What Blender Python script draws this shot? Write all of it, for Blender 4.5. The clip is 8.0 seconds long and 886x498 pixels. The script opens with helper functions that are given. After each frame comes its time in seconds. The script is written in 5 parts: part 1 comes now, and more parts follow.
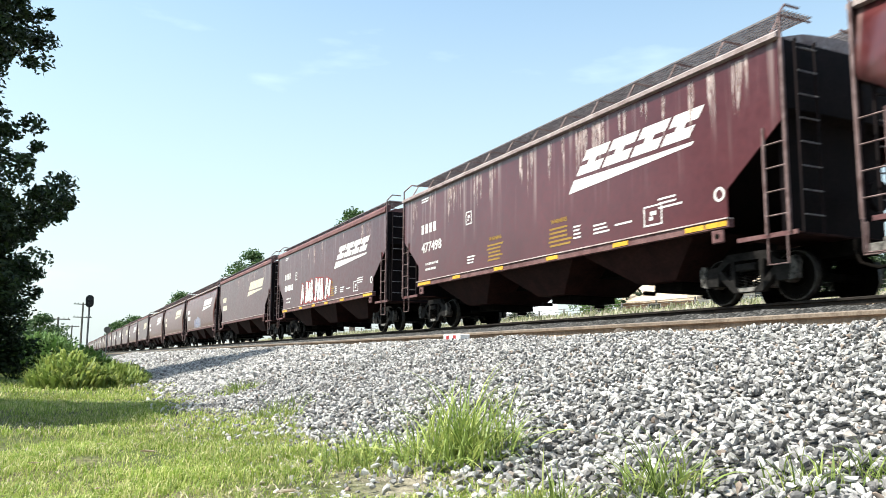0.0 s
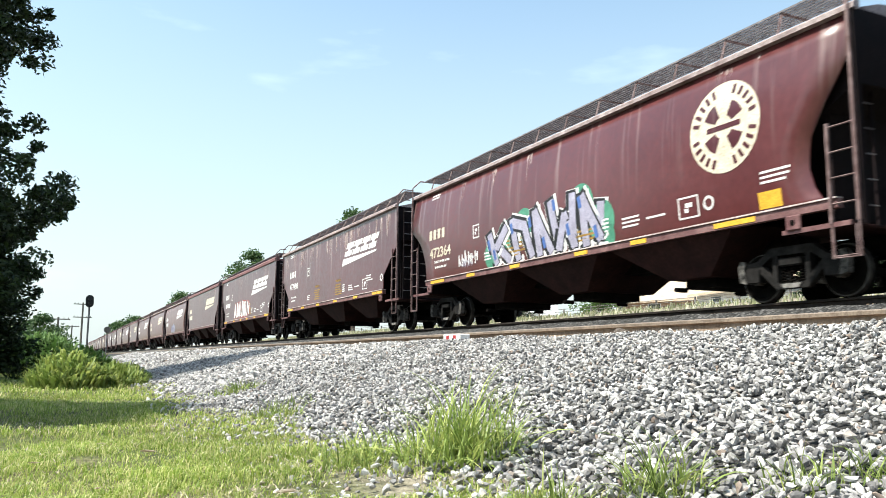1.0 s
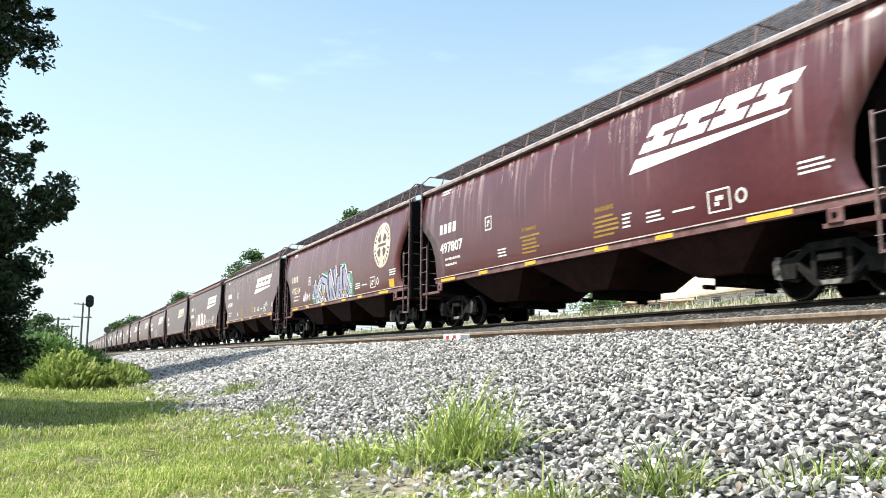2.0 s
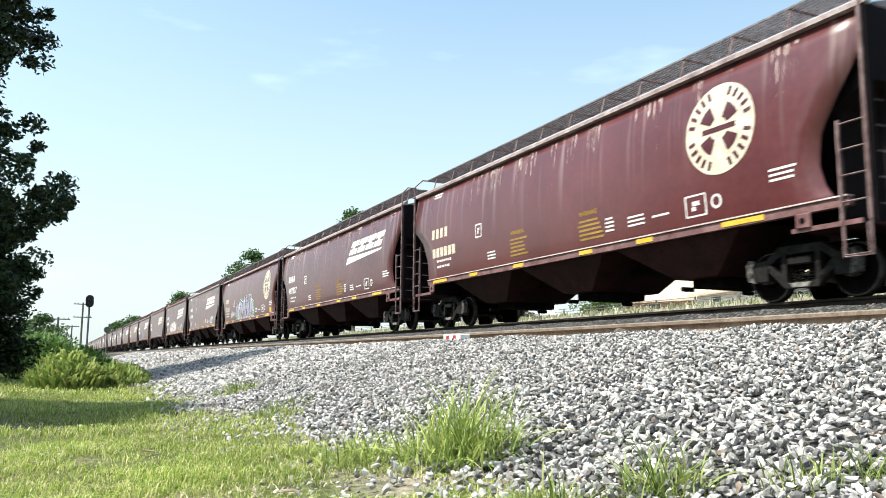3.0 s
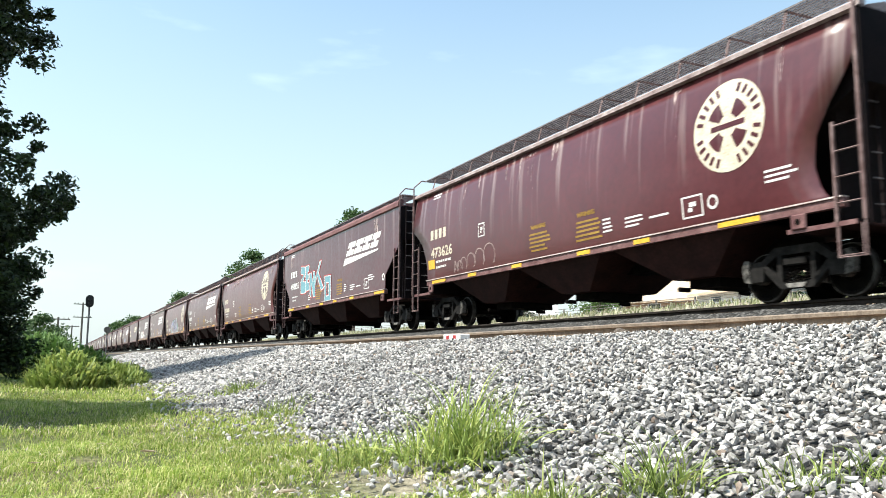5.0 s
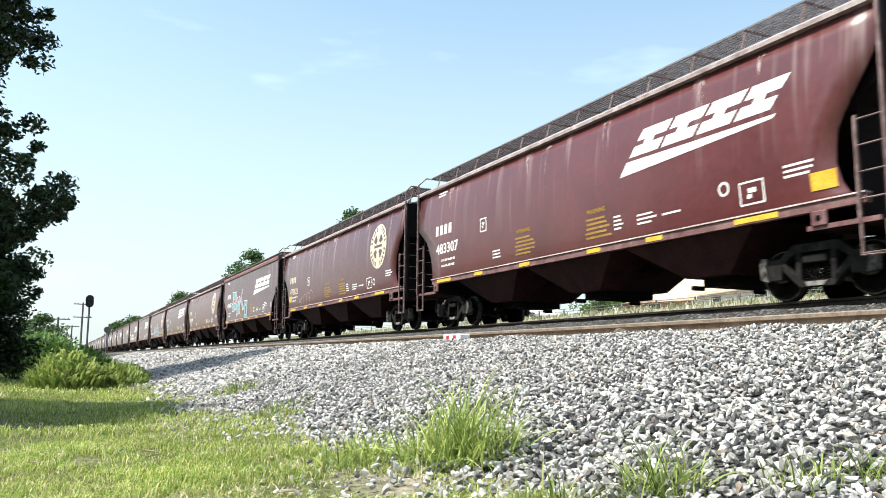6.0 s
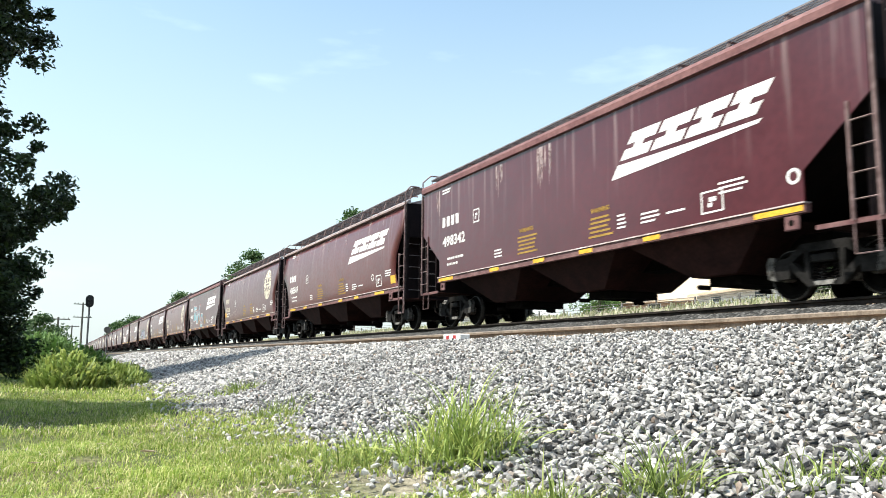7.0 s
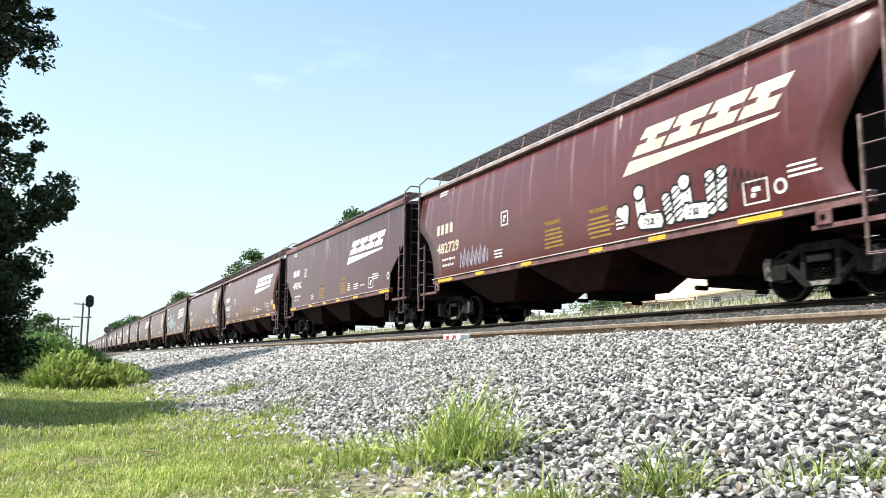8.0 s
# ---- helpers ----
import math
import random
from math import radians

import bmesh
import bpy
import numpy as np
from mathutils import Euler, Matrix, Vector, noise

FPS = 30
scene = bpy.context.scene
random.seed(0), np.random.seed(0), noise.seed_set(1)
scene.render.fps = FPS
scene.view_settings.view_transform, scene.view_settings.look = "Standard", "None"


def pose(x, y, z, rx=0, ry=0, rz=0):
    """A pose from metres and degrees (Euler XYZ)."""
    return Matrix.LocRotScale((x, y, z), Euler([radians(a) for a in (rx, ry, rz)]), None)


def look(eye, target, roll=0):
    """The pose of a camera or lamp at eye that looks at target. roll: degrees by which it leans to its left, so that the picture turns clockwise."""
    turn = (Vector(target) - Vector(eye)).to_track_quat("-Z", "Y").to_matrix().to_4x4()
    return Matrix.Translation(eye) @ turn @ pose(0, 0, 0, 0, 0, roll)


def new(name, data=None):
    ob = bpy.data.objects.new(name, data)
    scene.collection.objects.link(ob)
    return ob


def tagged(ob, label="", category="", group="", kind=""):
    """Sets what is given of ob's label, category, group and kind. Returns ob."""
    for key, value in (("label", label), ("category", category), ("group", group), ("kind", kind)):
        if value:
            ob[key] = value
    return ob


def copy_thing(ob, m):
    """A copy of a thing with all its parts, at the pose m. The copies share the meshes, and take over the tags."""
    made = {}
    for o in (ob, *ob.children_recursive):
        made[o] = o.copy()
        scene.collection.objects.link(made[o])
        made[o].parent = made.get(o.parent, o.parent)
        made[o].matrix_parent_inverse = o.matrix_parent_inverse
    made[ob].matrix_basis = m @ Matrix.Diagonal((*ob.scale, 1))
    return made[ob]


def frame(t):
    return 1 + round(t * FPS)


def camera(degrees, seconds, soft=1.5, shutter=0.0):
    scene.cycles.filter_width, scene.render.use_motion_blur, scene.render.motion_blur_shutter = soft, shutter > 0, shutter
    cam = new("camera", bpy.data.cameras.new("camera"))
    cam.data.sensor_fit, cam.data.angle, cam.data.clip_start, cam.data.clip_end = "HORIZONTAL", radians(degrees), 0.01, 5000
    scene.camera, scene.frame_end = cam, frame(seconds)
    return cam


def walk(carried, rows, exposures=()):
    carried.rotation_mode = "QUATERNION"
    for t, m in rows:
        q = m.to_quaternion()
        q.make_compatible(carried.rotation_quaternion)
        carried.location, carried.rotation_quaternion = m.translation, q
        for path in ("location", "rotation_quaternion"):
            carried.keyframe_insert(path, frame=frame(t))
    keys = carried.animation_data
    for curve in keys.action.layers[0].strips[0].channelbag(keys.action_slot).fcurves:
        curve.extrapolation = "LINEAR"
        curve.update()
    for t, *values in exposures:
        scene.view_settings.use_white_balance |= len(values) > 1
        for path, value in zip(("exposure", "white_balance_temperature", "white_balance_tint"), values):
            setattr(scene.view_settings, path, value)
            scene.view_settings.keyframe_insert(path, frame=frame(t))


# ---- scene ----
# ---- camera: stands still on the verge ----
EYE = (0.0, 0.0, 0.65)
cam = camera(58.0, 8.0, soft=0.6, shutter=0.12)
YAW, PITCH = 0.441, 0.137
AIM = (math.sin(YAW) * math.cos(PITCH), EYE[1] + math.cos(YAW) * math.cos(PITCH), EYE[2] + math.sin(PITCH))
walk(cam, [(0.0, look(EYE, AIM, 0.5)), (8.0, look(EYE, AIM, 0.5))], [(0.0, 0.86, 6450, 5), (8.0, 0.86, 6450, 5)])

# ---- light ----
SUN_FROM = Vector((-0.80, 0.12, 1.28)).normalized()


def make_world():
    w = bpy.data.worlds.new("sky")
    w.use_nodes = True
    scene.world = w
    nt = w.node_tree
    n, l = nt.nodes, nt.links
    n.clear()
    out, bg = n.new("ShaderNodeOutputWorld"), n.new("ShaderNodeBackground")
    sky = n.new("ShaderNodeTexSky")
    sky.sky_type, sky.sun_disc = "NISHITA", False
    sky.sun_elevation = math.asin(SUN_FROM.z)
    sky.sun_rotation = math.atan2(SUN_FROM.x, SUN_FROM.y)
    sky.air_density, sky.dust_density, sky.ozone_density = 1.0, 1.8, 1.0
    tc, mp = n.new("ShaderNodeTexCoord"), n.new("ShaderNodeMapping")
    mp.inputs["Scale"].default_value = (1.6, 1.6, 6.0)
    nz = n.new("ShaderNodeTexNoise")
    nz.inputs["Scale"].default_value, nz.inputs["Detail"].default_value = 2.3, 7.0
    ramp = n.new("ShaderNodeValToRGB")
    ramp.color_ramp.elements[0].position, ramp.color_ramp.elements[1].position = 0.60, 0.88
    mix = n.new("ShaderNodeMix")
    mix.data_type = "RGBA"
    mix.inputs[7].default_value = (11.0, 11.4, 12.0, 1)
    damp = n.new("ShaderNodeMath")
    damp.operation = "MULTIPLY"
    damp.inputs[1].default_value = 0.22
    l.new(tc.outputs["Generated"], mp.inputs[0])
    l.new(mp.outputs[0], nz.inputs["Vector"])
    l.new(nz.outputs[0], ramp.inputs[0])
    l.new(ramp.outputs[0], damp.inputs[0])
    l.new(damp.outputs[0], mix.inputs[0])
    l.new(sky.outputs[0], mix.inputs[6])
    warm = n.new("ShaderNodeMix")
    warm.data_type, warm.blend_type = "RGBA", "MULTIPLY"
    warm.inputs[0].default_value = 1.0
    warm.inputs[7].default_value = (1.06, 1.13, 1.04, 1)
    l.new(mix.outputs[2], warm.inputs[6])
    # pale summer haze all round the horizon
    up, sep, haze = n.new("ShaderNodeMapRange"), n.new("ShaderNodeSeparateXYZ"), n.new("ShaderNodeMix")
    up.inputs[1].default_value, up.inputs[2].default_value, up.inputs[3].default_value, up.inputs[4].default_value = 0.0, 0.50, 0.88, 0.0
    l.new(tc.outputs["Generated"], sep.inputs[0])
    l.new(sep.outputs[2], up.inputs[0])
    haze.data_type = "RGBA"
    haze.inputs[7].default_value = (3.3, 3.6, 3.75, 1)
    l.new(up.outputs[0], haze.inputs[0])
    l.new(warm.outputs[2], haze.inputs[6])
    l.new(haze.outputs[2], bg.inputs[0])
    bg.inputs[1].default_value = 0.15
    l.new(bg.outputs[0], out.inputs[0])


make_world()
sun = new("sun", bpy.data.lights.new("sun", "SUN"))
sun.data.energy, sun.data.angle, sun.data.color = 5.0, radians(0.5), (1.0, 0.95, 0.87)
sun.matrix_world = look(SUN_FROM * 60, (0, 0, 0))

# ---- materials ----


def mat_base(name, rough=0.6, metal=0.0, spec=0.35):
    m = bpy.data.materials.new(name)
    m.use_nodes = True
    b = m.node_tree.nodes["Principled BSDF"]
    b.inputs["Roughness"].default_value, b.inputs["Metallic"].default_value = rough, metal
    b.inputs["Specular IOR Level"].default_value = spec
    return m, m.node_tree.nodes, m.node_tree.links, b


def noise_node(n, l, scale, detail=5.0, stretch=(1, 1, 1), rough=0.55):
    tc, mp, nz = n.new("ShaderNodeTexCoord"), n.new("ShaderNodeMapping"), n.new("ShaderNodeTexNoise")
    mp.inputs["Scale"].default_value = stretch
    nz.inputs["Scale"].default_value, nz.inputs["Detail"].default_value, nz.inputs["Roughness"].default_value = scale, detail, rough
    l.new(tc.outputs["Object"], mp.inputs[0])
    l.new(mp.outputs[0], nz.inputs["Vector"])
    return nz.outputs[0], mp


def ramp_node(n, l, src, stops):
    r = n.new("ShaderNodeValToRGB")
    e = r.color_ramp.elements
    while len(e) < len(stops):
        e.new(0.5)
    for k, (p, c) in zip(e, stops):
        k.position, k.color = p, (*c, 1) if len(c) == 3 else c
    l.new(src, r.inputs[0])
    return r.outputs[0]


def mix_node(n, l, fac, a, b, mode="MIX"):
    m = n.new("ShaderNodeMix")
    m.data_type, m.blend_type = "RGBA", mode
    for s, v in ((0, fac), (6, a), (7, b)):
        if isinstance(v, (int, float)):
            m.inputs[s].default_value = v
        elif isinstance(v, tuple):
            m.inputs[s].default_value = (*v, 1)
        else:
            l.new(v, m.inputs[s])
    return m.outputs[2]


def bump_node(n, l, b, src, strength, dist=0.02):
    u = n.new("ShaderNodeBump")
    u.inputs["Strength"].default_value, u.inputs["Distance"].default_value = strength, dist
    l.new(src, u.inputs["Height"])
    l.new(u.outputs[0], b.inputs["Normal"])


def two_tone(name, c0, c1, scale, rough=0.7, metal=0.0, bump=0.2, fine=8.0, stretch=(1, 1, 1), vary=0.0, dist=0.02, spec=0.35):
    """Two scales of variation between two colours, with relief."""
    m, n, l, b = mat_base(name, rough, metal, spec)
    a, _ = noise_node(n, l, scale, 5, stretch)
    f, _ = noise_node(n, l, scale * fine, 4, stretch)
    col = ramp_node(n, l, a, [(0.32, c0), (0.68, c1)])
    g = ramp_node(n, l, f, [(0.3, (0.72, 0.72, 0.72)), (0.7, (1.2, 1.2, 1.2))])
    col = mix_node(n, l, 1.0, col, g, "MULTIPLY")
    if vary:
        oi = n.new("ShaderNodeNewGeometry")
        v = ramp_node(n, l, oi.outputs["Random Per Island"], [(0.0, (1 - vary,) * 3), (1.0, (1 + vary,) * 3)])
        col = mix_node(n, l, 1.0, col, v, "MULTIPLY")
    l.new(col, b.inputs["Base Color"])
    if bump:
        bump_node(n, l, b, f, bump, dist)
    return m


def car_paint(name, base, worn, streak):
    """Mineral-brown wagon paint: blotchy fading, rain streaks from the eaves, dust low down."""
    m, n, l, b = mat_base(name, 0.38, 0.0, 0.5)
    b.inputs["Coat Weight"].default_value, b.inputs["Coat Roughness"].default_value = 0.4, 0.2
    oi = n.new("ShaderNodeObjectInfo")
    big, mp = noise_node(n, l, 0.55, 4)
    l.new(oi.outputs["Random"], mp.inputs["Location"])
    col = ramp_node(n, l, big, [(0.3, base), (0.7, worn)])
    fine, _ = noise_node(n, l, 7.0, 6)
    col = mix_node(n, l, 1.0, col, ramp_node(n, l, fine, [(0.3, (0.82,) * 3), (0.7, (1.12,) * 3)]), "MULTIPLY")
    st, sm = noise_node(n, l, 1.0, 3, (1.0, 4.2, 0.16))
    l.new(oi.outputs["Random"], sm.inputs["Location"])
    tc, sp = n.new("ShaderNodeTexCoord"), n.new("ShaderNodeSeparateXYZ")
    l.new(tc.outputs["Object"], sp.inputs[0])
    hi = n.new("ShaderNodeMapRange")
    hi.inputs[1].default_value, hi.inputs[2].default_value, hi.inputs[3].default_value, hi.inputs[4].default_value = 2.3, 4.4, 0.0, 1.0
    l.new(sp.outputs[2], hi.inputs[0])
    s = ramp_node(n, l, st, [(0.56, (0, 0, 0)), (0.72, (1, 1, 1))])
    mu = n.new("ShaderNodeMath")
    mu.operation = "MULTIPLY"
    l.new(s, mu.inputs[0])
    l.new(hi.outputs[0], mu.inputs[1])
    m2 = n.new("ShaderNodeMath")
    m2.operation = "MULTIPLY"
    m2.inputs[1].default_value = streak
    l.new(mu.outputs[0], m2.inputs[0])
    col = mix_node(n, l, m2.outputs[0], col, (0.42, 0.33, 0.31))
    l.new(col, b.inputs["Base Color"])
    l.new(ramp_node(n, l, fine, [(0.2, (0.28,) * 3), (0.8, (0.44,) * 3)]), b.inputs["Roughness"])
    dent, _ = noise_node(n, l, 1.1, 2)
    bump_node(n, l, b, dent, 0.25, 0.03)
    return m


PAINT = car_paint("wagon_brown_paint", (0.056, 0.0082, 0.0122), (0.082, 0.0140, 0.0190), 0.35)
PAINT_ROUND = car_paint("brick_brown_paint", (0.078, 0.0150, 0.0165), (0.115, 0.0270, 0.0275), 0.4)
PAINT_FADED = car_paint("faded_wagon_paint", (0.068, 0.0130, 0.0165), (0.100, 0.0235, 0.0275), 0.65)
# wagon brown taken far down: shade below the body is put into the colour
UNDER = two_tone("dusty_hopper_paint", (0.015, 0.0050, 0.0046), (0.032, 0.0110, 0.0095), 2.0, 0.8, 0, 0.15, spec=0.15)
# roof and eaves several times paler than the sides: sun brightness in the paint
ROOF = two_tone("dusty_roof_paint", (0.20, 0.14, 0.135), (0.40, 0.33, 0.32), 2.5, 0.6, 0, 0.1)
ROOF_RED = two_tone("roof_brown_paint", (0.12, 0.045, 0.045), (0.19, 0.09, 0.085), 1.5, 0.55, 0, 0.1)
# thin upper edge of the sill, much paler than the sill itself
LIP = two_tone("pale_scuffed_edge", (0.34, 0.26, 0.25), (0.58, 0.50, 0.48), 3.0, 0.6, 0, 0.1)
SILL = two_tone("scuffed_sill_paint", (0.10, 0.040, 0.042), (0.21, 0.115, 0.11), 3.0, 0.6, 0, 0.1)
# underframe iron, its tone lowered to hold the shade beneath the wagons
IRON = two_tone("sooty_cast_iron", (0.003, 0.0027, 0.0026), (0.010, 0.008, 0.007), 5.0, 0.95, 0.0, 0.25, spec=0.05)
DUSTY = two_tone("dusty_grey_iron", (0.03, 0.027, 0.025), (0.30, 0.28, 0.262), 9.0, 0.8, 0.0, 0.25, 3.0)
CAP = two_tone("dusty_bearing_iron", (0.02, 0.018, 0.017), (0.14, 0.13, 0.12), 11.0, 0.85, 0.0, 0.25, 3.0, spec=0.1)
BAR = two_tone("worn_ladder_paint", (0.085, 0.045, 0.042), (0.22, 0.15, 0.145), 6.0, 0.55, 0, 0.1)
GRATING = two_tone("dark_steel_grating", (0.10, 0.092, 0.10), (0.22, 0.205, 0.215), 6.0, 0.7, 0, 0, spec=0.2)
# greasy wheels, with undercarriage shade added to the dark tone
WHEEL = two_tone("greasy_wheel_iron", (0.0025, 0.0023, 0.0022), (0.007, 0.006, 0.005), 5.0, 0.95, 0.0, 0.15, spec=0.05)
# wagon ends: the shade between the cars is painted in as near-black
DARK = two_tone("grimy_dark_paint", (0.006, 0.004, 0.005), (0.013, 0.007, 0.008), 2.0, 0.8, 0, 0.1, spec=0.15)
# grimy side frames, also darkened in colour for the shade around them
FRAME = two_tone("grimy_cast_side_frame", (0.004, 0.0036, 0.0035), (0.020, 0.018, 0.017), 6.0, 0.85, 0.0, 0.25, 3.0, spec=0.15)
# dusty pedestals; the pale blotches also paint in their sunlit highlights
CASTING = two_tone("dusty_casting", (0.006, 0.0055, 0.005), (0.15, 0.14, 0.13), 10.0, 0.8, 0.0, 0.25, 3.0, spec=0.15)
TREAD = two_tone("polished_wheel_steel", (0.03, 0.028, 0.026), (0.09, 0.085, 0.08), 9.0, 0.5, 0.6, 0.05)
WHITE = two_tone("white_stencil_paint", (0.62, 0.60, 0.58), (0.84, 0.82, 0.80), 3.0, 0.6, 0, 0)
CREAM = two_tone("cream_stencil_paint", (0.50, 0.43, 0.33), (0.66, 0.59, 0.47), 3.0, 0.6, 0, 0)
YELLOW = two_tone("yellow_reflector_tape", (0.62, 0.33, 0.03), (0.75, 0.43, 0.05), 4.0, 0.45, 0, 0)
YSTEN = two_tone("yellow_stencil_paint", (0.25, 0.145, 0.028), (0.34, 0.205, 0.045), 4.0, 0.6, 0, 0)
RAILSIDE = two_tone("rusty_rail_steel", (0.17, 0.12, 0.085), (0.32, 0.245, 0.185), 5.0, 0.85, 0.0, 0.2, 6.0)
RAILTOP = two_tone("polished_rail_head", (0.14, 0.105, 0.08), (0.25, 0.195, 0.15), 6.0, 0.5, 0.0, 0.05)
# dirty rail steel with the train's shade put into its dark colour
RAILDARK = two_tone("grimy_dark_rail_steel", (0.012, 0.010, 0.009), (0.035, 0.029, 0.025), 5.0, 0.85, 0.0, 0.2, 6.0, spec=0.15)
TIE = two_tone("weathered_tie_timber", (0.055, 0.042, 0.034), (0.15, 0.12, 0.10), 2.5, 0.85, 0, 0.5, 9.0, (0.6, 6, 6))


def ground_mat():
    m, n, l, b = mat_base("verge_ground", 0.9)
    a, _ = noise_node(n, l, 0.35, 6)
    f, _ = noise_node(n, l, 14.0, 6)
    g = ramp_node(n, l, a, [(0.35, (0.07, 0.10, 0.022)), (0.5, (0.12, 0.135, 0.04)), (0.64, (0.24, 0.205, 0.12))])
    d = ramp_node(n, l, f, [(0.42, (0.22, 0.185, 0.12)), (0.58, (1, 1, 1))])
    col = mix_node(n, l, 0.55, g, mix_node(n, l, 1.0, g, d, "MULTIPLY"))
    # pale dusty earth along the foot of the ballast, with a ragged edge
    tc, sp, ad, band = n.new("ShaderNodeTexCoord"), n.new("ShaderNodeSeparateXYZ"), n.new("ShaderNodeMath"), n.new("ShaderNodeMapRange")
    l.new(tc.outputs["Object"], sp.inputs[0])
    e, _ = noise_node(n, l, 1.7, 6)
    ad.operation = "ADD"
    l.new(sp.outputs[0], ad.inputs[0])
    l.new(e, ad.inputs[1])
    band.inputs[1].default_value, band.inputs[2].default_value = 1.75, 2.25
    l.new(ad.outputs[0], band.inputs[0])
    col = mix_node(n, l, band.outputs[0], col, ramp_node(n, l, f, [(0.35, (0.15, 0.13, 0.095)), (0.65, (0.36, 0.31, 0.24))]))
    l.new(col, b.inputs["Base Color"])
    bump_node(n, l, b, f, 1.0, 0.08)
    return m


def ballast_mat():
    m, n, l, b = mat_base("ballast_bed", 0.9)
    tc, vo = n.new("ShaderNodeTexCoord"), n.new("ShaderNodeTexVoronoi")
    vo.inputs["Scale"].default_value = 16.0
    l.new(tc.outputs["Object"], vo.inputs["Vector"])
    sep = n.new("ShaderNodeSeparateColor")
    l.new(vo.outputs["Color"], sep.inputs[0])
    c = ramp_node(n, l, sep.outputs[0], [(0.0, (0.03, 0.029, 0.028)), (0.6, (0.08, 0.077, 0.074)), (1.0, (0.16, 0.152, 0.148))])
    e = ramp_node(n, l, vo.outputs["Distance"], [(0.25, (1, 1, 1)), (0.75, (0.25, 0.24, 0.23))])
    l.new(mix_node(n, l, 1.0, c, e, "MULTIPLY"), b.inputs["Base Color"])
    iv = n.new("ShaderNodeMath")
    iv.operation = "SUBTRACT"
    iv.inputs[0].default_value = 1.0
    l.new(vo.outputs["Distance"], iv.inputs[1])
    bump_node(n, l, b, iv.outputs[0], 1.0, 0.06)
    return m


def stone_mat():
    m, n, l, b = mat_base("crushed_granite", 0.85)
    ge = n.new("ShaderNodeNewGeometry")
    oi = n.new("ShaderNodeObjectInfo")
    ad = n.new("ShaderNodeMath")
    ad.operation = "ADD"
    l.new(ge.outputs["Random Per Island"], ad.inputs[0])
    l.new(oi.outputs["Random"], ad.inputs[1])
    fr = n.new("ShaderNodeMath")
    fr.operation = "FRACT"
    l.new(ad.outputs[0], fr.inputs[0])
    c = ramp_node(n, l, fr.outputs[0], [(0.0, (0.10, 0.095, 0.094)), (0.3, (0.24, 0.228, 0.222)), (0.65, (0.40, 0.382, 0.366)), (0.93, (0.60, 0.575, 0.55)), (0.985, (0.24, 0.185, 0.15))])
    f, _ = noise_node(n, l, 45.0, 4)
    c = mix_node(n, l, 1.0, c, ramp_node(n, l, f, [(0.3, (0.75,) * 3), (0.7, (1.2,) * 3)]), "MULTIPLY")
    l.new(c, b.inputs["Base Color"])
    bump_node(n, l, b, f, 0.4, 0.01)
    return m


def leaf_mat(name, c0, c1, c2, trans=0.25):
    m, n, l, b = mat_base(name, 0.55)
    ge = n.new("ShaderNodeNewGeometry")
    c = ramp_node(n, l, ge.outputs["Random Per Island"], [(0.0, c0), (0.55, c1), (1.0, c2)])
    a, _ = noise_node(n, l, 0.6, 3)
    c = mix_node(n, l, 1.0, c, ramp_node(n, l, a, [(0.3, (0.7,) * 3), (0.7, (1.25,) * 3)]), "MULTIPLY")
    l.new(c, b.inputs["Base Color"])
    t = n.new("ShaderNodeBsdfTranslucent")
    l.new(c, t.inputs[0])
    ms = n.new("ShaderNodeMixShader")
    ms.inputs[0].default_value = trans
    l.new(b.outputs[0], ms.inputs[1])
    l.new(t.outputs[0], ms.inputs[2])
    l.new(ms.outputs[0], n["Material Output"].inputs[0])
    return m


GROUND, BALLAST, STONE = ground_mat(), ballast_mat(), stone_mat()
GRASS = leaf_mat("lawn_grass", (0.15, 0.24, 0.03), (0.34, 0.42, 0.08), (0.66, 0.60, 0.30), 0.4)
WEED = leaf_mat("tall_weed", (0.12, 0.18, 0.035), (0.26, 0.33, 0.085), (0.40, 0.43, 0.13), 0.35)
VERGE = leaf_mat("bleached_verge_grass", (0.20, 0.23, 0.10), (0.36, 0.37, 0.22), (0.58, 0.55, 0.42), 0.3)
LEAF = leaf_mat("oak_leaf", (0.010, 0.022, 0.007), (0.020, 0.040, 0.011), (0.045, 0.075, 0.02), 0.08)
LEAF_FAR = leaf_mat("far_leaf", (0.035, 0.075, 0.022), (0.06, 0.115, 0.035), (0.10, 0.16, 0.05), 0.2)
LEAF_LIGHT = leaf_mat("shrub_leaf", (0.06, 0.12, 0.025), (0.10, 0.19, 0.045), (0.17, 0.25, 0.08), 0.3)
BARK = two_tone("furrowed_bark", (0.045, 0.035, 0.028), (0.12, 0.095, 0.075), 5.0, 0.9, 0, 0.8, 5.0, (3, 3, 0.5))

# ---- mesh helpers ----


def part(name, bm, material, parent=None, label="", smooth=False, kind=""):
    me = bpy.data.meshes.new(name)
    if smooth:
        for f in bm.faces:
            f.smooth = True
    bm.normal_update()
    bm.to_mesh(me)
    bm.free()
    for k in material if isinstance(material, (list, tuple)) else [material]:
        me.materials.append(k)
    ob = new(name, me)
    ob.parent = parent
    if label:
        ob["label"] = label
    if kind:
        ob["kind"] = kind
    return ob


def mesh_of(name, verts, faces, material, smooth=False):
    me = bpy.data.meshes.new(name)
    me.from_pydata(verts, [], faces)
    if smooth:
        me.polygons.foreach_set("use_smooth", [True] * len(me.polygons))
    me.materials.append(material)
    me.update()
    return me


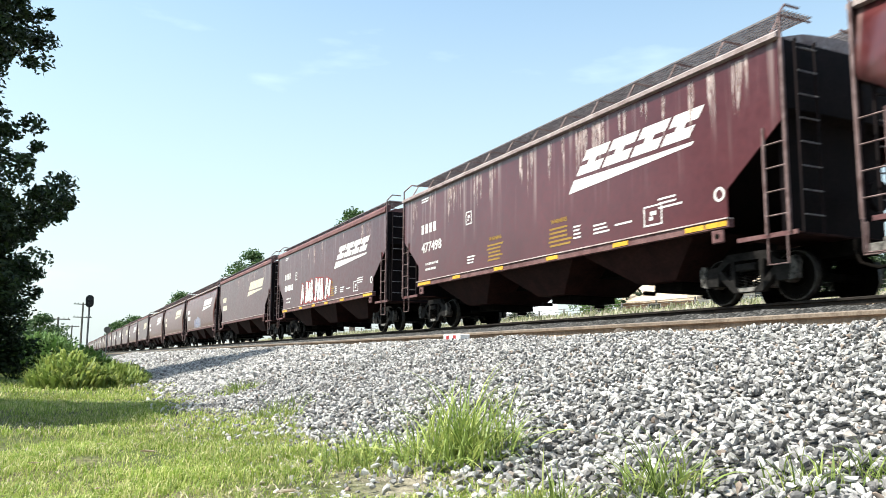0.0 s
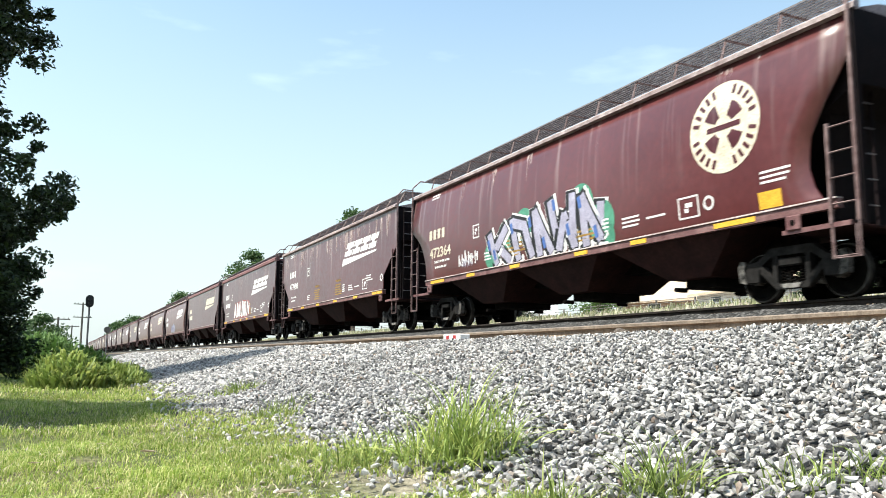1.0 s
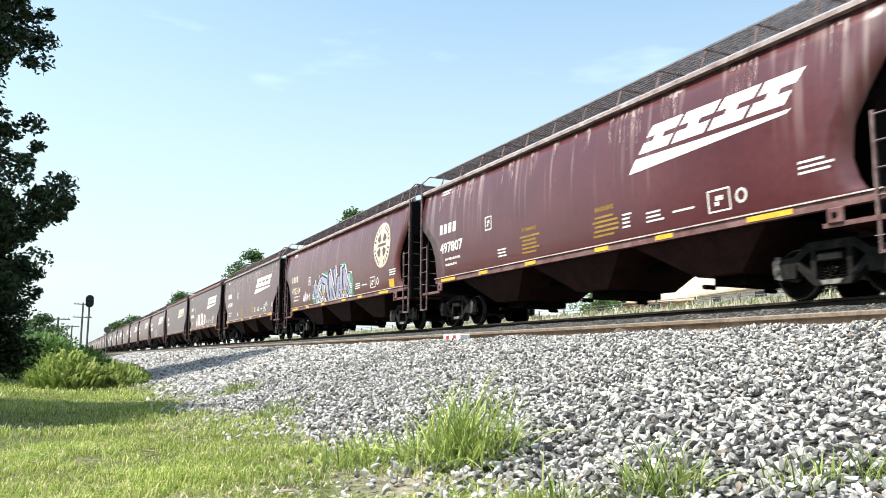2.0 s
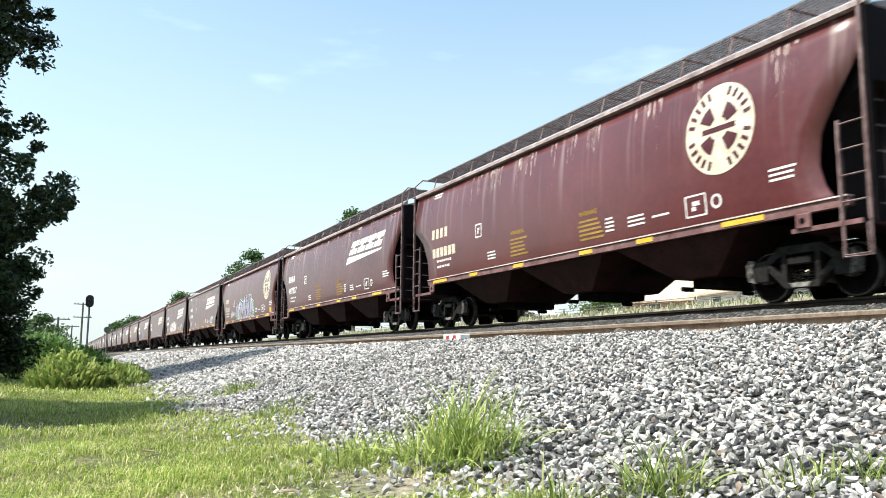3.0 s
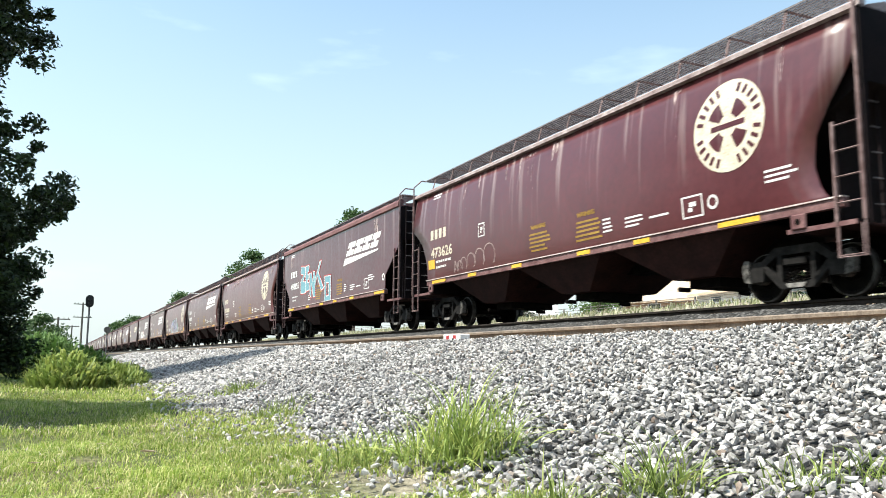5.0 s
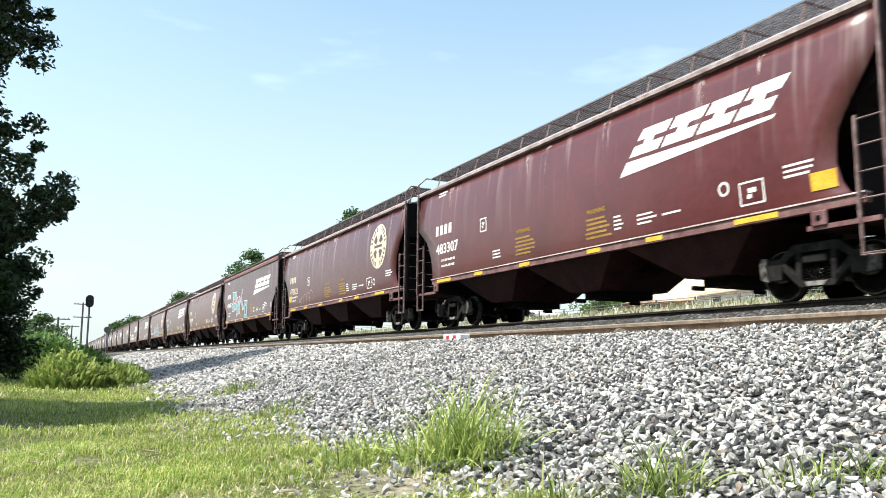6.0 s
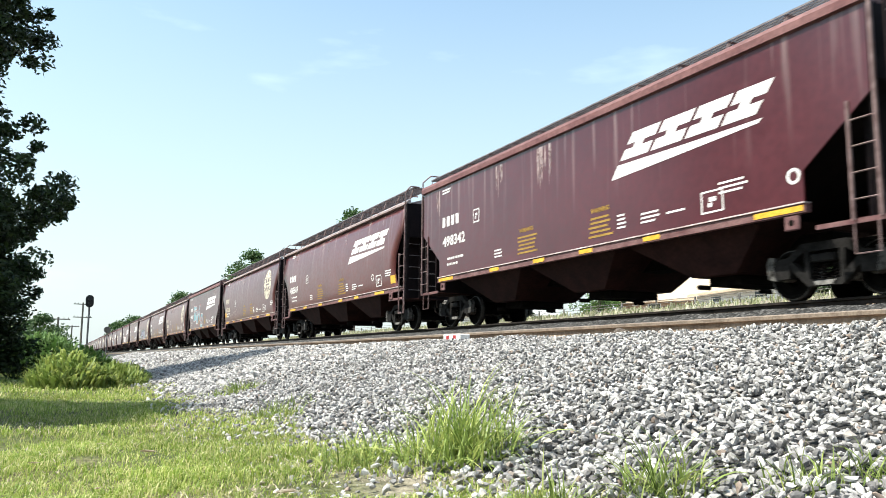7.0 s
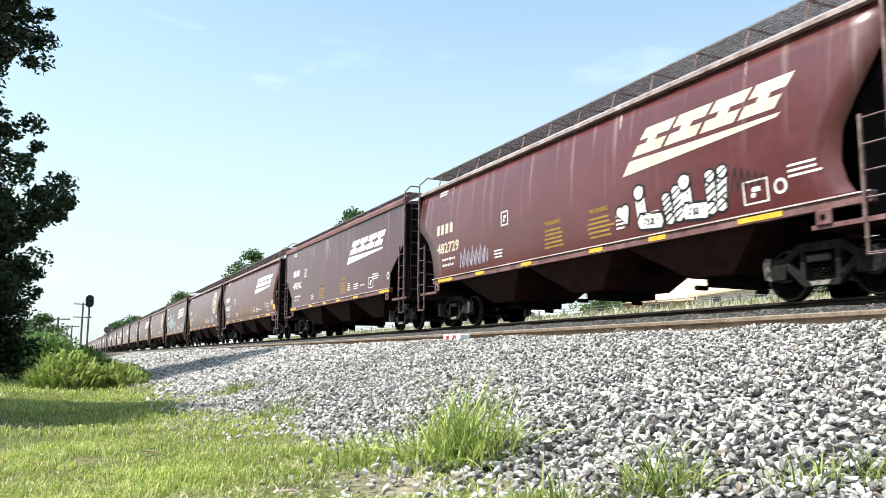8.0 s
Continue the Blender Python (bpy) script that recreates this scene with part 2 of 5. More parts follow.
def box(bm, x0, x1, y0, y1, z0, z1):
    v = [bm.verts.new((x, y, z)) for x in (x0, x1) for y in (y0, y1) for z in (z0, z1)]
    for f in ((0, 1, 3, 2), (4, 6, 7, 5), (0, 4, 5, 1), (2, 3, 7, 6), (0, 2, 6, 4), (1, 5, 7, 3)):
        bm.faces.new([v[i] for i in f])


def soften(bm, w, seg=1):
    bmesh.ops.bevel(bm, geom=list(bm.edges), offset=w, segments=seg, affect="EDGES", clamp_overlap=True)


def prism(bm, poly, x0, x1, axis="x"):
    """Extrude a polygon: of (y, z) along x, or of (x, z) along y."""
    def at(a, b, c):
        return (c, a, b) if axis == "x" else (a, c, b)
    p = [bm.verts.new(at(a, b, x0)) for a, b in poly]
    q = [bm.verts.new(at(a, b, x1)) for a, b in poly]
    n = len(poly)
    bm.faces.new(p[::-1])
    bm.faces.new(q)
    for i in range(n):
        bm.faces.new((p[i], p[(i + 1) % n], q[(i + 1) % n], q[i]))
    bmesh.ops.recalc_face_normals(bm, faces=bm.faces[:])


def tube(bm, p, q, r, n=6, r2=None):
    p, q = Vector(p), Vector(q)
    r2 = r if r2 is None else r2
    turn = (q - p).to_track_quat("Z", "Y").to_matrix()
    a = [[bm.verts.new(c + turn @ Vector((math.cos(i * math.tau / n) * k, math.sin(i * math.tau / n) * k, 0))) for i in range(n)] for c, k in ((p, r), (q, r2))]
    for i in range(n):
        j = (i + 1) % n
        bm.faces.new((a[0][i], a[0][j], a[1][j], a[1][i]))
    bm.faces.new(a[0][::-1])
    bm.faces.new(a[1])


def pipe(bm, pts, r, n=6):
    """One continuous rod through the points."""
    pts = [Vector(p) for p in pts]
    rings = []
    for i, p in enumerate(pts):
        d = (pts[min(i + 1, len(pts) - 1)] - pts[max(i - 1, 0)]).normalized()
        u = d.orthogonal() if not rings else up - d * up.dot(d)
        up = u.normalized()
        w = d.cross(up)
        rings.append([bm.verts.new(p + (up * math.cos(k * math.tau / n) + w * math.sin(k * math.tau / n)) * r) for k in range(n)])
    for a, b in zip(rings, rings[1:]):
        for k in range(n):
            bm.faces.new((a[k], a[(k + 1) % n], b[(k + 1) % n], b[k]))
    bm.faces.new(rings[0][::-1])
    bm.faces.new(rings[-1])


def empty(name, m=None):
    ob = new(name)
    ob.empty_display_size = 0.3
    if m is not None:
        ob.matrix_basis = m
    return ob


# ---- lie of the land: across the tracks, x to the far side ----
PROFILE = [(-700, 0.6), (-60, 0.3), (-12, 0.05), (-2, 0.0), (1.2, 0.0), (2.2, 0.06), (5.7, 0.74), (9.2, 0.74), (10.2, 1.36), (14.9, 1.36),
           (16.2, 1.25), (18.5, 2.1), (20.5, 2.62), (24, 2.75), (40, 3.1), (90, 4.0), (900, 6.0)]
TOP = [(0.7, -0.12), (1.55, -0.02), (2.2, 0.10), (5.75, 0.92), (6.0, 0.93), (6.3, 0.86), (8.6, 0.86), (9.3, 0.92), (10.35, 1.50), (14.75, 1.50), (16.0, 1.28), (16.8, 1.0)]
TRACK_X, TRACK_Z = 12.55, 1.73
SIDE_X, SIDE_Z = 7.25, 1.12


def along(table, x):
    for (a, za), (b, zb) in zip(table, table[1:]):
        if x <= b:
            return za + (zb - za) * max(0.0, (x - a) / (b - a))
    return table[-1][1]


def toe(y):
    """How far the foot of the ballast wanders from its line."""
    return 0.05 + 0.22 * noise.noise((0.3, y * 0.22, 4.0)) + 0.16 * noise.noise((0.7, y * 0.9, 1.0)) - 0.012 * max(0, y - 10) * (y < 30) + (0.0 if y < 30 else -0.24)


def land(x, y):
    z = along(PROFILE, x)
    if x < 2.2:
        z += 0.05 * noise.noise((x * 0.5, y * 0.5, 0)) + 0.02 * noise.noise((x * 2, y * 2, 3))
    return z


def bed(x, y):
    return along(TOP, x - toe(y) * max(0.0, min(1.0, (4.0 - x) / 2.2))) + 0.035 * noise.noise((x * 1.3, y * 1.3, 9))


def steps(*spans):
    out = []
    for a, b, d in spans:
        k = max(1, round((b - a) / d))
        out += [a + (b - a) * i / k for i in range(k)]
    return out + [spans[-1][1]]


def sheet(name, xs, ys, height, material):
    v = [(x, y, height(x, y)) for y in ys for x in xs]
    n = len(xs)
    f = [(j * n + i, j * n + i + 1, (j + 1) * n + i + 1, (j + 1) * n + i) for j in range(len(ys) - 1) for i in range(n - 1)]
    return new(name, mesh_of(name, v, f, material, True))


tagged(sheet("ground", steps((-700, -60, 80), (-60, -12, 8), (-12, -4, 1), (-4, 2.4, 0.25), (2.4, 24, 0.7), (24, 90, 6), (90, 900, 90)),
             steps((-150, -5, 15), (-5, 26, 0.3), (26, 90, 2), (90, 400, 20), (400, 3000, 200)), land, GROUND),
       "rough mown grass verge with bare patches beside the ballast", "ground", kind="structure")
tagged(sheet("ballast_bank", steps((0.7, 6.0, 0.16), (6.0, 16.8, 0.4)), steps((-40, 0, 2), (0, 24, 0.2), (24, 80, 1.0), (80, 1500, 40)), bed, BALLAST),
       "grey crushed stone ballast bank under two tracks", "ballast", kind="structure")


def rail_mesh(y0, y1):
    h = [(-0.075, 0), (0.075, 0), (0.075, 0.012), (0.012, 0.035), (0.007, 0.118), (0.050, 0.132), (0.050, 0.165), (0.026, 0.178),
         (-0.026, 0.178), (-0.050, 0.165), (-0.050, 0.132), (-0.007, 0.118), (-0.012, 0.035), (-0.075, 0.012)]
    bm = bmesh.new()
    prism(bm, h, y0, y1, "y")
    for f in bm.faces:
        zs = [v.co.z for v in f.verts]
        if min(zs) > 0.131 and len(zs) == 4:
            f.material_index = 1
    return bm


def make_track(xc, ztop, name, label, first, last, ties_to, near_rusty):
    tr = tagged(empty(name, pose(xc, 0, ztop)), label, "track", kind="structure")
    for sx in (-0.755, 0.755):
        r = part("rail", rail_mesh(first, last), (RAILSIDE, RAILTOP) if near_rusty and sx < 0 else (RAILDARK, RAILTOP if near_rusty else RAILDARK), tr)
        r.location = (sx, 0, -0.178)
    bm = bmesh.new()
    box(bm, -1.3, 1.3, -0.115, 0.115, -0.36, -0.185)
    soften(bm, 0.012)
    tie = part("tie", bm, TIE, tr)
    bm = bmesh.new()
    for sx in (-0.755, 0.755):
        box(bm, sx - 0.17, sx + 0.17, -0.09, 0.09, -0.187, -0.172)
        for dx in (-0.095, 0.095):
            for dy in (-0.05, 0.05):
                tube(bm, (sx + dx, dy, -0.18), (sx + dx, dy, -0.145), 0.016, 6)
                box(bm, sx + dx - 0.02, sx + dx + 0.02, dy - 0.018, dy + 0.018, -0.150, -0.135)
    plate = part("tie_plate", bm, RAILSIDE, tr)
    y = 0.25
    tie.location.y = plate.location.y = y
    while y < ties_to:
        y += 0.495
        for o in (tie, plate):
            c = new(o.name.split(".")[0], o.data)
            c.parent, c.location = tr, (random.uniform(-0.02, 0.02) if o is tie else 0, y + random.uniform(-0.015, 0.015), 0)
    return tr


make_track(SIDE_X, SIDE_Z, "siding_track", "rusty steel rails on timber ties, empty track", -30, 900, 45, True)
make_track(TRACK_X, TRACK_Z, "main_track", "steel rails on timber ties under the train", -30, 1500, 30, False)

# ---- covered hopper wagons ----
PITCH_L, FIRST = 18.72, 17.99


def half_length(kind, z, end=-1):
    """Half the length of the side sheet at a height above the rail; the leading end of a round-sided wagon is cut back further."""
    if kind == "flat":
        t = [(1.36, 7.12), (2.08, 7.12), (3.06, 8.42), (4.6, 8.42)]
    elif end > 0:
        t = [(1.30, 7.66), (1.75, 7.60), (2.1, 7.60), (2.5, 7.74), (2.9, 8.05), (3.15, 8.45), (3.3, 8.70), (3.6, 8.82), (4.6, 8.86)]
    else:
        t = [(1.30, 8.42), (1.50, 8.12), (1.75, 7.98), (2.1, 7.9), (2.6, 7.98), (3.0, 8.2), (3.4, 8.5), (3.8, 8.76), (4.6, 8.82)]
    return along(t, z)


def half_width(kind, z):
    if kind == "flat":
        return 1.62
    return along([(1.3, 1.50), (1.8, 1.575), (2.4, 1.615), (3.0, 1.625), (3.6, 1.60), (4.1, 1.54), (4.6, 1.45)], z)


def side_sheet(kind, sign):
    zs = [1.48, 1.6, 1.75, 1.9, 2.08, 2.3, 2.6, 2.8, 3.06, 3.3, 3.6, 3.9, 4.2, 4.52]
    bm = bmesh.new()
    rows = []
    for z in zs:
        a, b = half_length(kind, z), half_length(kind, z, 1)
        rows.append([bm.verts.new((sign * half_width(kind, z), -a + (a + b) * i / 24, z)) for i in range(25)])
    for a, b in zip(rows, rows[1:]):
        for i in range(24):
            bm.faces.new((a[i], a[i + 1], b[i + 1], b[i]) if sign > 0 else (b[i], b[i + 1], a[i + 1], a[i]))
    bmesh.ops.recalc_face_normals(bm, faces=bm.faces[:])
    bmesh.ops.solidify(bm, geom=bm.faces[:], thickness=0.03)
    return bm


def wheelset(parent):
    """A turned axle with two flanged wheels, of which each has raised marks on its plate."""
    prof = [(0.0, 0.09), (0.10, 0.09), (0.12, 0.16), (0.05, 0.20), (0.045, 0.36), (0.0, 0.38), (0.0, 0.425), (0.004, 0.447), (0.105, 0.457), (0.115, 0.485), (0.135, 0.485), (0.14, 0.38), (0.09, 0.35), (0.085, 0.19), (0.12, 0.15)]
    ws = None
    bm = bmesh.new()
    tube(bm, (-1.02, 0, 0), (1.02, 0, 0), 0.08, 12)
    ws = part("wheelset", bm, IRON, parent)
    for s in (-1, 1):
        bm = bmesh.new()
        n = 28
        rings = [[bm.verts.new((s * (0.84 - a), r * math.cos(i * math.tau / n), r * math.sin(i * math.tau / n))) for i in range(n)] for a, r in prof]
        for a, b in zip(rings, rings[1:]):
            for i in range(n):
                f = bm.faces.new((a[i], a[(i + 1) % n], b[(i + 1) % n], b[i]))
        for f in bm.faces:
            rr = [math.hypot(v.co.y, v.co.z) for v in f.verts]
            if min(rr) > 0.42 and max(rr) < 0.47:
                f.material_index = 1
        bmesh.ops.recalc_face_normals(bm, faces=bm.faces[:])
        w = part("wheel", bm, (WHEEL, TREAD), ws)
        bm = bmesh.new()
        for k in range(3):
            a = k * math.tau / 3
            tube(bm, (s * 0.90, 0.10 * math.cos(a), 0.10 * math.sin(a)), (s * 1.03, 0.10 * math.cos(a), 0.10 * math.sin(a)), 0.022, 6)
        tube(bm, (s * 0.86, 0, 0), (s * 1.0, 0, 0), 0.14, 14)
        part("bearing_cap", bm, CAP, ws)
    ws.location.z = 0.457
    return ws


def bogie(car, y):
    bg = empty("bogie")
    bg.parent, bg.location = car, (0, y, 0)
    for s in (-1, 1):
        bm = bmesh.new()
        x0, x1 = s * 0.95, s * 1.09
        prism(bm, [(-1.12, 0.58), (-0.72, 0.60), (-0.42, 0.80), (0.42, 0.80), (0.72, 0.60), (1.12, 0.58), (1.12, 0.70), (0.74, 0.74), (0.45, 0.95), (-0.45, 0.95), (-0.74, 0.74), (-1.12, 0.70)], x0, x1)
        prism(bm, [(-0.80, 0.62), (-0.34, 0.20), (0.34, 0.20), (0.80, 0.62), (0.66, 0.66), (0.28, 0.31), (-0.28, 0.31), (-0.66, 0.66)], x0, x1)
        for k in (-1, 1):
            prism(bm, [(k * 0.30, 0.29), (k * 0.40, 0.29), (k * 0.40, 0.84), (k * 0.30, 0.84)], x0, x1)
            prism(bm, [(k * 0.70, 0.36), (k * 1.06, 0.36), (k * 1.10, 0.60), (k * 0.68, 0.60)], x0 - s * 0.02, x1 + s * 0.03)
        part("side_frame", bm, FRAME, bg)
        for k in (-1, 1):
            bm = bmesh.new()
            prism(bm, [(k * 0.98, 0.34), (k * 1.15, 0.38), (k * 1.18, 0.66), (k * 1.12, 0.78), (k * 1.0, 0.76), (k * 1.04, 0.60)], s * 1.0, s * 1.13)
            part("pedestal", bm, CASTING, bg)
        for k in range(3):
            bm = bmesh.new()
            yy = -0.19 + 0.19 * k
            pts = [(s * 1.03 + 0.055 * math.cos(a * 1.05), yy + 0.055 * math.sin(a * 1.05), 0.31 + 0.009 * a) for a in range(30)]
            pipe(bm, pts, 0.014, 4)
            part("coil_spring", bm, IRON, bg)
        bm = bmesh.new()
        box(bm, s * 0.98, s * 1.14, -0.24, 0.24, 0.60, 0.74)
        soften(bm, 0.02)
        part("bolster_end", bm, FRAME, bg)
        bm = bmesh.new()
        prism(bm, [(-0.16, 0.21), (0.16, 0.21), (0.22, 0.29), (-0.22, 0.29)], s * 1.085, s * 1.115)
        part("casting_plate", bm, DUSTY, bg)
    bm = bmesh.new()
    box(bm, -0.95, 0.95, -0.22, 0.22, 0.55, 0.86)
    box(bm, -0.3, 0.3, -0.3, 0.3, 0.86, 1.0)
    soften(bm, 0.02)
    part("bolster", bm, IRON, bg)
    for k in (-1, 1):
        bm = bmesh.new()
        tube(bm, (-0.8, k * 0.34, 0.40), (0.8, k * 0.34, 0.40), 0.04, 8)
        for s in (-1, 1):
            box(bm, s * 0.68, s * 0.83, k * 0.36 - 0.04, k * 0.36 + 0.04, 0.28, 0.55)
        part("brake_beam", bm, DUSTY, bg)
    for k in (-1, 1):
        w = wheelset(bg)
        w.location.y = k * 0.88
    return bg


def ladder(car, s, e, kind):
    """Side ladder by one end: two stiles and rungs, the outer stile running up to the roof."""
    x = s * (1.63 if kind == "flat" else 1.60)
    y0, y1 = e * (8.02 if kind == "flat" else 8.28), e * (8.50 if kind == "flat" else 8.78)
    top_in = 3.0 if kind == "flat" else 2.75
    ld = None
    bm = bmesh.new()
    box(bm, x - 0.025, x + 0.025, y1 - 0.03, y1 + 0.03, 1.1, 4.5)
    if kind != "flat":
        pipe(bm, [(x, y1, 1.1), (x, y1, 0.55), (x, y0, 0.55), (x, y0, 1.1)], 0.022, 6)
    ld = part("ladder", bm, BAR, car)
    bm = bmesh.new()
    box(bm, x - 0.022, x + 0.022, y0 - 0.026, y0 + 0.026, 1.1, top_in)
    part("stile", bm, BAR, ld)
    z = 1.42
    while z < top_in:
        bm = bmesh.new()
        tube(bm, (x, y0, z), (x, y1, z), 0.016, 6)
        part("rung", bm, BAR, ld)
        z += 0.42
    bm = bmesh.new()
    pipe(bm, [(x, y1, 4.45), (x, y1, 4.95), (x - s * 0.25, y1 - e * 0.1, 5.2), (x - s * 0.6, y1 - e * 0.1, 5.2)], 0.024, 6)
    part("roof_grab", bm, BAR, ld)


def end_ladder(car, e):
    y = e * 8.60
    bm = bmesh.new()
    for x in (-1.40, -0.92):
        box(bm, x - 0.022, x + 0.022, y - 0.022, y + 0.022, 1.1, 4.5)
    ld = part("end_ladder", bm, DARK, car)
    for k in range(8):
        bm = bmesh.new()
        tube(bm, (-1.40, y + e * 0.02, 1.4 + 0.42 * k), (-0.92, y + e * 0.02, 1.4 + 0.42 * k), 0.014, 6)
        part("rung", bm, GRATING, ld)


def make_car(kind, age, paint, roof):
    """A three-bay covered hopper wagon; its origin is on the rail, at the middle."""
    car = empty("hopper_wagon")
    car["body_kind"] = kind
    hl = 8.42 if kind == "flat" else 8.82
    for s in (-1, 1):
        sh = part("side_sheet", side_sheet(kind, s), paint, car, smooth=kind != "flat")
        h0, h1 = (7.16, 7.16) if kind == "flat" else (8.36, 7.68)
        bm = bmesh.new()
        w = half_width(kind, 1.4)
        box(bm, s * (w - 0.10), s * (w + 0.035), -h0, h1, 1.37, 1.525)
        part("side_sill", bm, SILL, car, "scuffed brown side sill")
        bm = bmesh.new()
        a, b = sorted((s * (w - 0.10), s * (w + 0.065)))
        box(bm, a, b, -h0, h1, 1.522, 1.548)
        part("sill_lip", bm, LIP, car, "pale upper edge of the sill")
        bm = bmesh.new()
        wt = half_width(kind, 4.5)
        if kind == "flat" and not age:
            fascia = [(wt, 4.50), (wt + 0.07, 4.52), (wt + 0.07, 4.66), (wt + 0.02, 4.75), (wt - 0.16, 4.80), (wt - 0.16, 4.52)]
        else:
            fascia = [(wt, 4.50), (wt + 0.10, 4.52), (wt + 0.10, 4.60), (wt - 0.05, 4.70), (wt - 0.05, 4.52)]
        prism(bm, [(s * a, b) for a, b in fascia], -hl - 0.05, hl + 0.05, "y")
        part("eave", bm, roof, car)
    # the core: end slopes behind the side sheets
    bm = bmesh.new()
    e1 = hl - 0.08
    prism(bm, [(-e1, 4.5), (-e1, 3.35), (-5.1, 1.45), (5.1, 1.45), (e1, 3.35), (e1, 4.5)], -1.42, 1.42)
    part("slope_sheet", bm, DARK, car, "end slope sheets with shade darkened into their paint")
    # roof
    bm = bmesh.new()
    wt = half_width(kind, 4.5)
    prism(bm, [(-wt, 4.54), (-wt * 0.6, 4.72), (-0.4, 4.78), (0.4, 4.78), (wt * 0.6, 4.72), (wt, 4.54)], -hl, hl, "y")
    part("roof", bm, roof, car)
    for k in range(5):
        bm = bmesh.new()
        y = -6.6 + 3.3 * k
        prism(bm, [(-0.33, 4.76), (-0.33, 4.86), (-0.2, 4.92), (0.2, 4.92), (0.33, 4.86), (0.33, 4.76)], y - 1.5, y + 1.5, "y")
        part("hatch_cover", bm, ROOF_RED, car)
    # running boards of open grating
    for s in (-1, 1):
        bm = bmesh.new()
        x0, x1, zt = (s * 0.55, s * 1.22, 5.20) if kind == "curved" or age else (s * 0.75, s * 1.42, 5.02)
        for x in [x0 + (x1 - x0) * q / 7 for q in range(8)]:
            box(bm, x - 0.008, x + 0.008, -hl + 0.15, hl - 0.15, zt - 0.035, zt)
        y = -hl + 0.2
        while y < hl - 0.15:
            box(bm, min(x0, x1), max(x0, x1), y - 0.006, y + 0.006, zt - 0.035, zt - 0.004)
            y += 0.085
        rb = part("running_board", bm, GRATING, car, "open steel grating running board")
        y = -hl + 0.3
        while y < hl:
            bm = bmesh.new()
            pipe(bm, [(s * (wt - 0.12), y, 4.62), (x1 - s * 0.04, y, zt - 0.03), (s * 0.4, y, zt - 0.03)], 0.024, 5)
            part("bracket", bm, BAR, rb)
            y += 1.36
    # the ends
    for e in (-1, 1):
        bm = bmesh.new()
        for x in (-1.5, 1.5):
            box(bm, x - 0.05, x + 0.05, e * (hl - 0.06), e * (hl + 0.02), 1.05, 4.55)
        box(bm, -1.3, 1.3, min(e * 8.05, e * 8.12), max(e * 8.05, e * 8.12), 1.05, 3.35)
        box(bm, -1.5, 1.5, min(e * (hl - 0.05), e * hl), max(e * (hl - 0.05), e * hl), 3.3, 4.55)
        part("end_frame", bm, DARK, car, "end bulkhead with shade blackened into its paint")
        bm = bmesh.new()
        box(bm, -1.52, 1.52, min(e * 7.5, e * 8.6), max(e * 7.5, e * 8.6), 1.05, 1.10)
        soften(bm, 0.01)
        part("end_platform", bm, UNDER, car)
        for s in (-1, 1):
            bm = bmesh.new()
            box(bm, s * 1.56, s * 1.60, min(e * 7.3, e * 8.62), max(e * 7.3, e * 8.62), 1.05, 1.13)
            part("platform_edge", bm, SILL, car)
        bm = bmesh.new()
        box(bm, -0.25, 0.25, min(e * 5.0, e * 8.75), max(e * 5.0, e * 8.75), 0.78, 1.05)
        part("draft_sill", bm, IRON, car)
        bm = bmesh.new()
        box(bm, -0.09, 0.09, min(e * 8.7, e * 9.25), max(e * 8.7, e * 9.25), 0.80, 0.97)
        box(bm, -0.2, 0.12, min(e * 9.14, e * 9.34), max(e * 9.14, e * 9.34), 0.74, 1.03)
        soften(bm, 0.025)
        part("coupler", bm, DUSTY, car, "dusty cast knuckle coupler")
        bm = bmesh.new()
        pipe(bm, [(-0.35, e * 8.7, 0.85), (-0.38, e * 8.85, 0.6), (-0.3, e * 9.12, 0.5), (-0.2, e * 9.33, 0.55)], 0.03, 6)
        part("brake_hose", bm, IRON, car)
        for s in (-1, 1):
            ladder(car, s, e, kind)
            bm = bmesh.new()
            x = s * 1.60
            yy = e * (8.0 if kind == "flat" else 8.3)
            pipe(bm, [(x, yy, 1.05), (x, yy, 0.58), (x, yy + e * 0.42, 0.58), (x, yy + e * 0.42, 1.05)], 0.02, 6)
            part("sill_step", bm, BAR, car)
            bm = bmesh.new()
            yj = e * 6.85 if kind == "flat" else (7.2 if e > 0 else -7.55)
            box(bm, x - 0.04, x + 0.02, yj - 0.15, yj + 0.15, 1.10, 1.36)
            soften(bm, 0.02)
            jp = part("jacking_pad", bm, SILL, car)
            bm = bmesh.new()
            tube(bm, (x - s * 0.02, yj, 1.23), (x + s * 0.045, yj, 1.23), 0.055, 12)
            part("tow_eye", bm, IRON, jp)
        end_ladder(car, e)
        bm = bmesh.new()
        tube(bm, (0.55, e * 8.62, 1.9), (0.55, e * 8.5, 1.9), 0.28, 16)
        part("brake_wheel", bm, DARK, car)
        bogie(car, e * 7.0)
    # three outlet hoppers
    for yc in (-4.15, 0.0, 4.15):
        bm = bmesh.new()
        t = [bm.verts.new((x, yc + y, 1.46)) for x, y in ((-1.50, -1.98), (1.50, -1.98), (1.50, 1.98), (-1.50, 1.98))]
        m = [bm.verts.new((x, yc + y, 0.60)) for x, y in ((-1.02, -0.85), (1.02, -0.85), (1.02, 0.35), (-1.02, 0.35))]
        for i in range(4):
            bm.faces.new((t[i], t[(i + 1) % 4], m[(i + 1) % 4], m[i]))
        bm.faces.new(m[::-1])
        bm.faces.new(t)
        bmesh.ops.recalc_face_normals(bm, faces=bm.faces[:])
        hp = part("outlet_hopper", bm, UNDER, car, "brown hopper bay with underbody shade darkened into its paint")
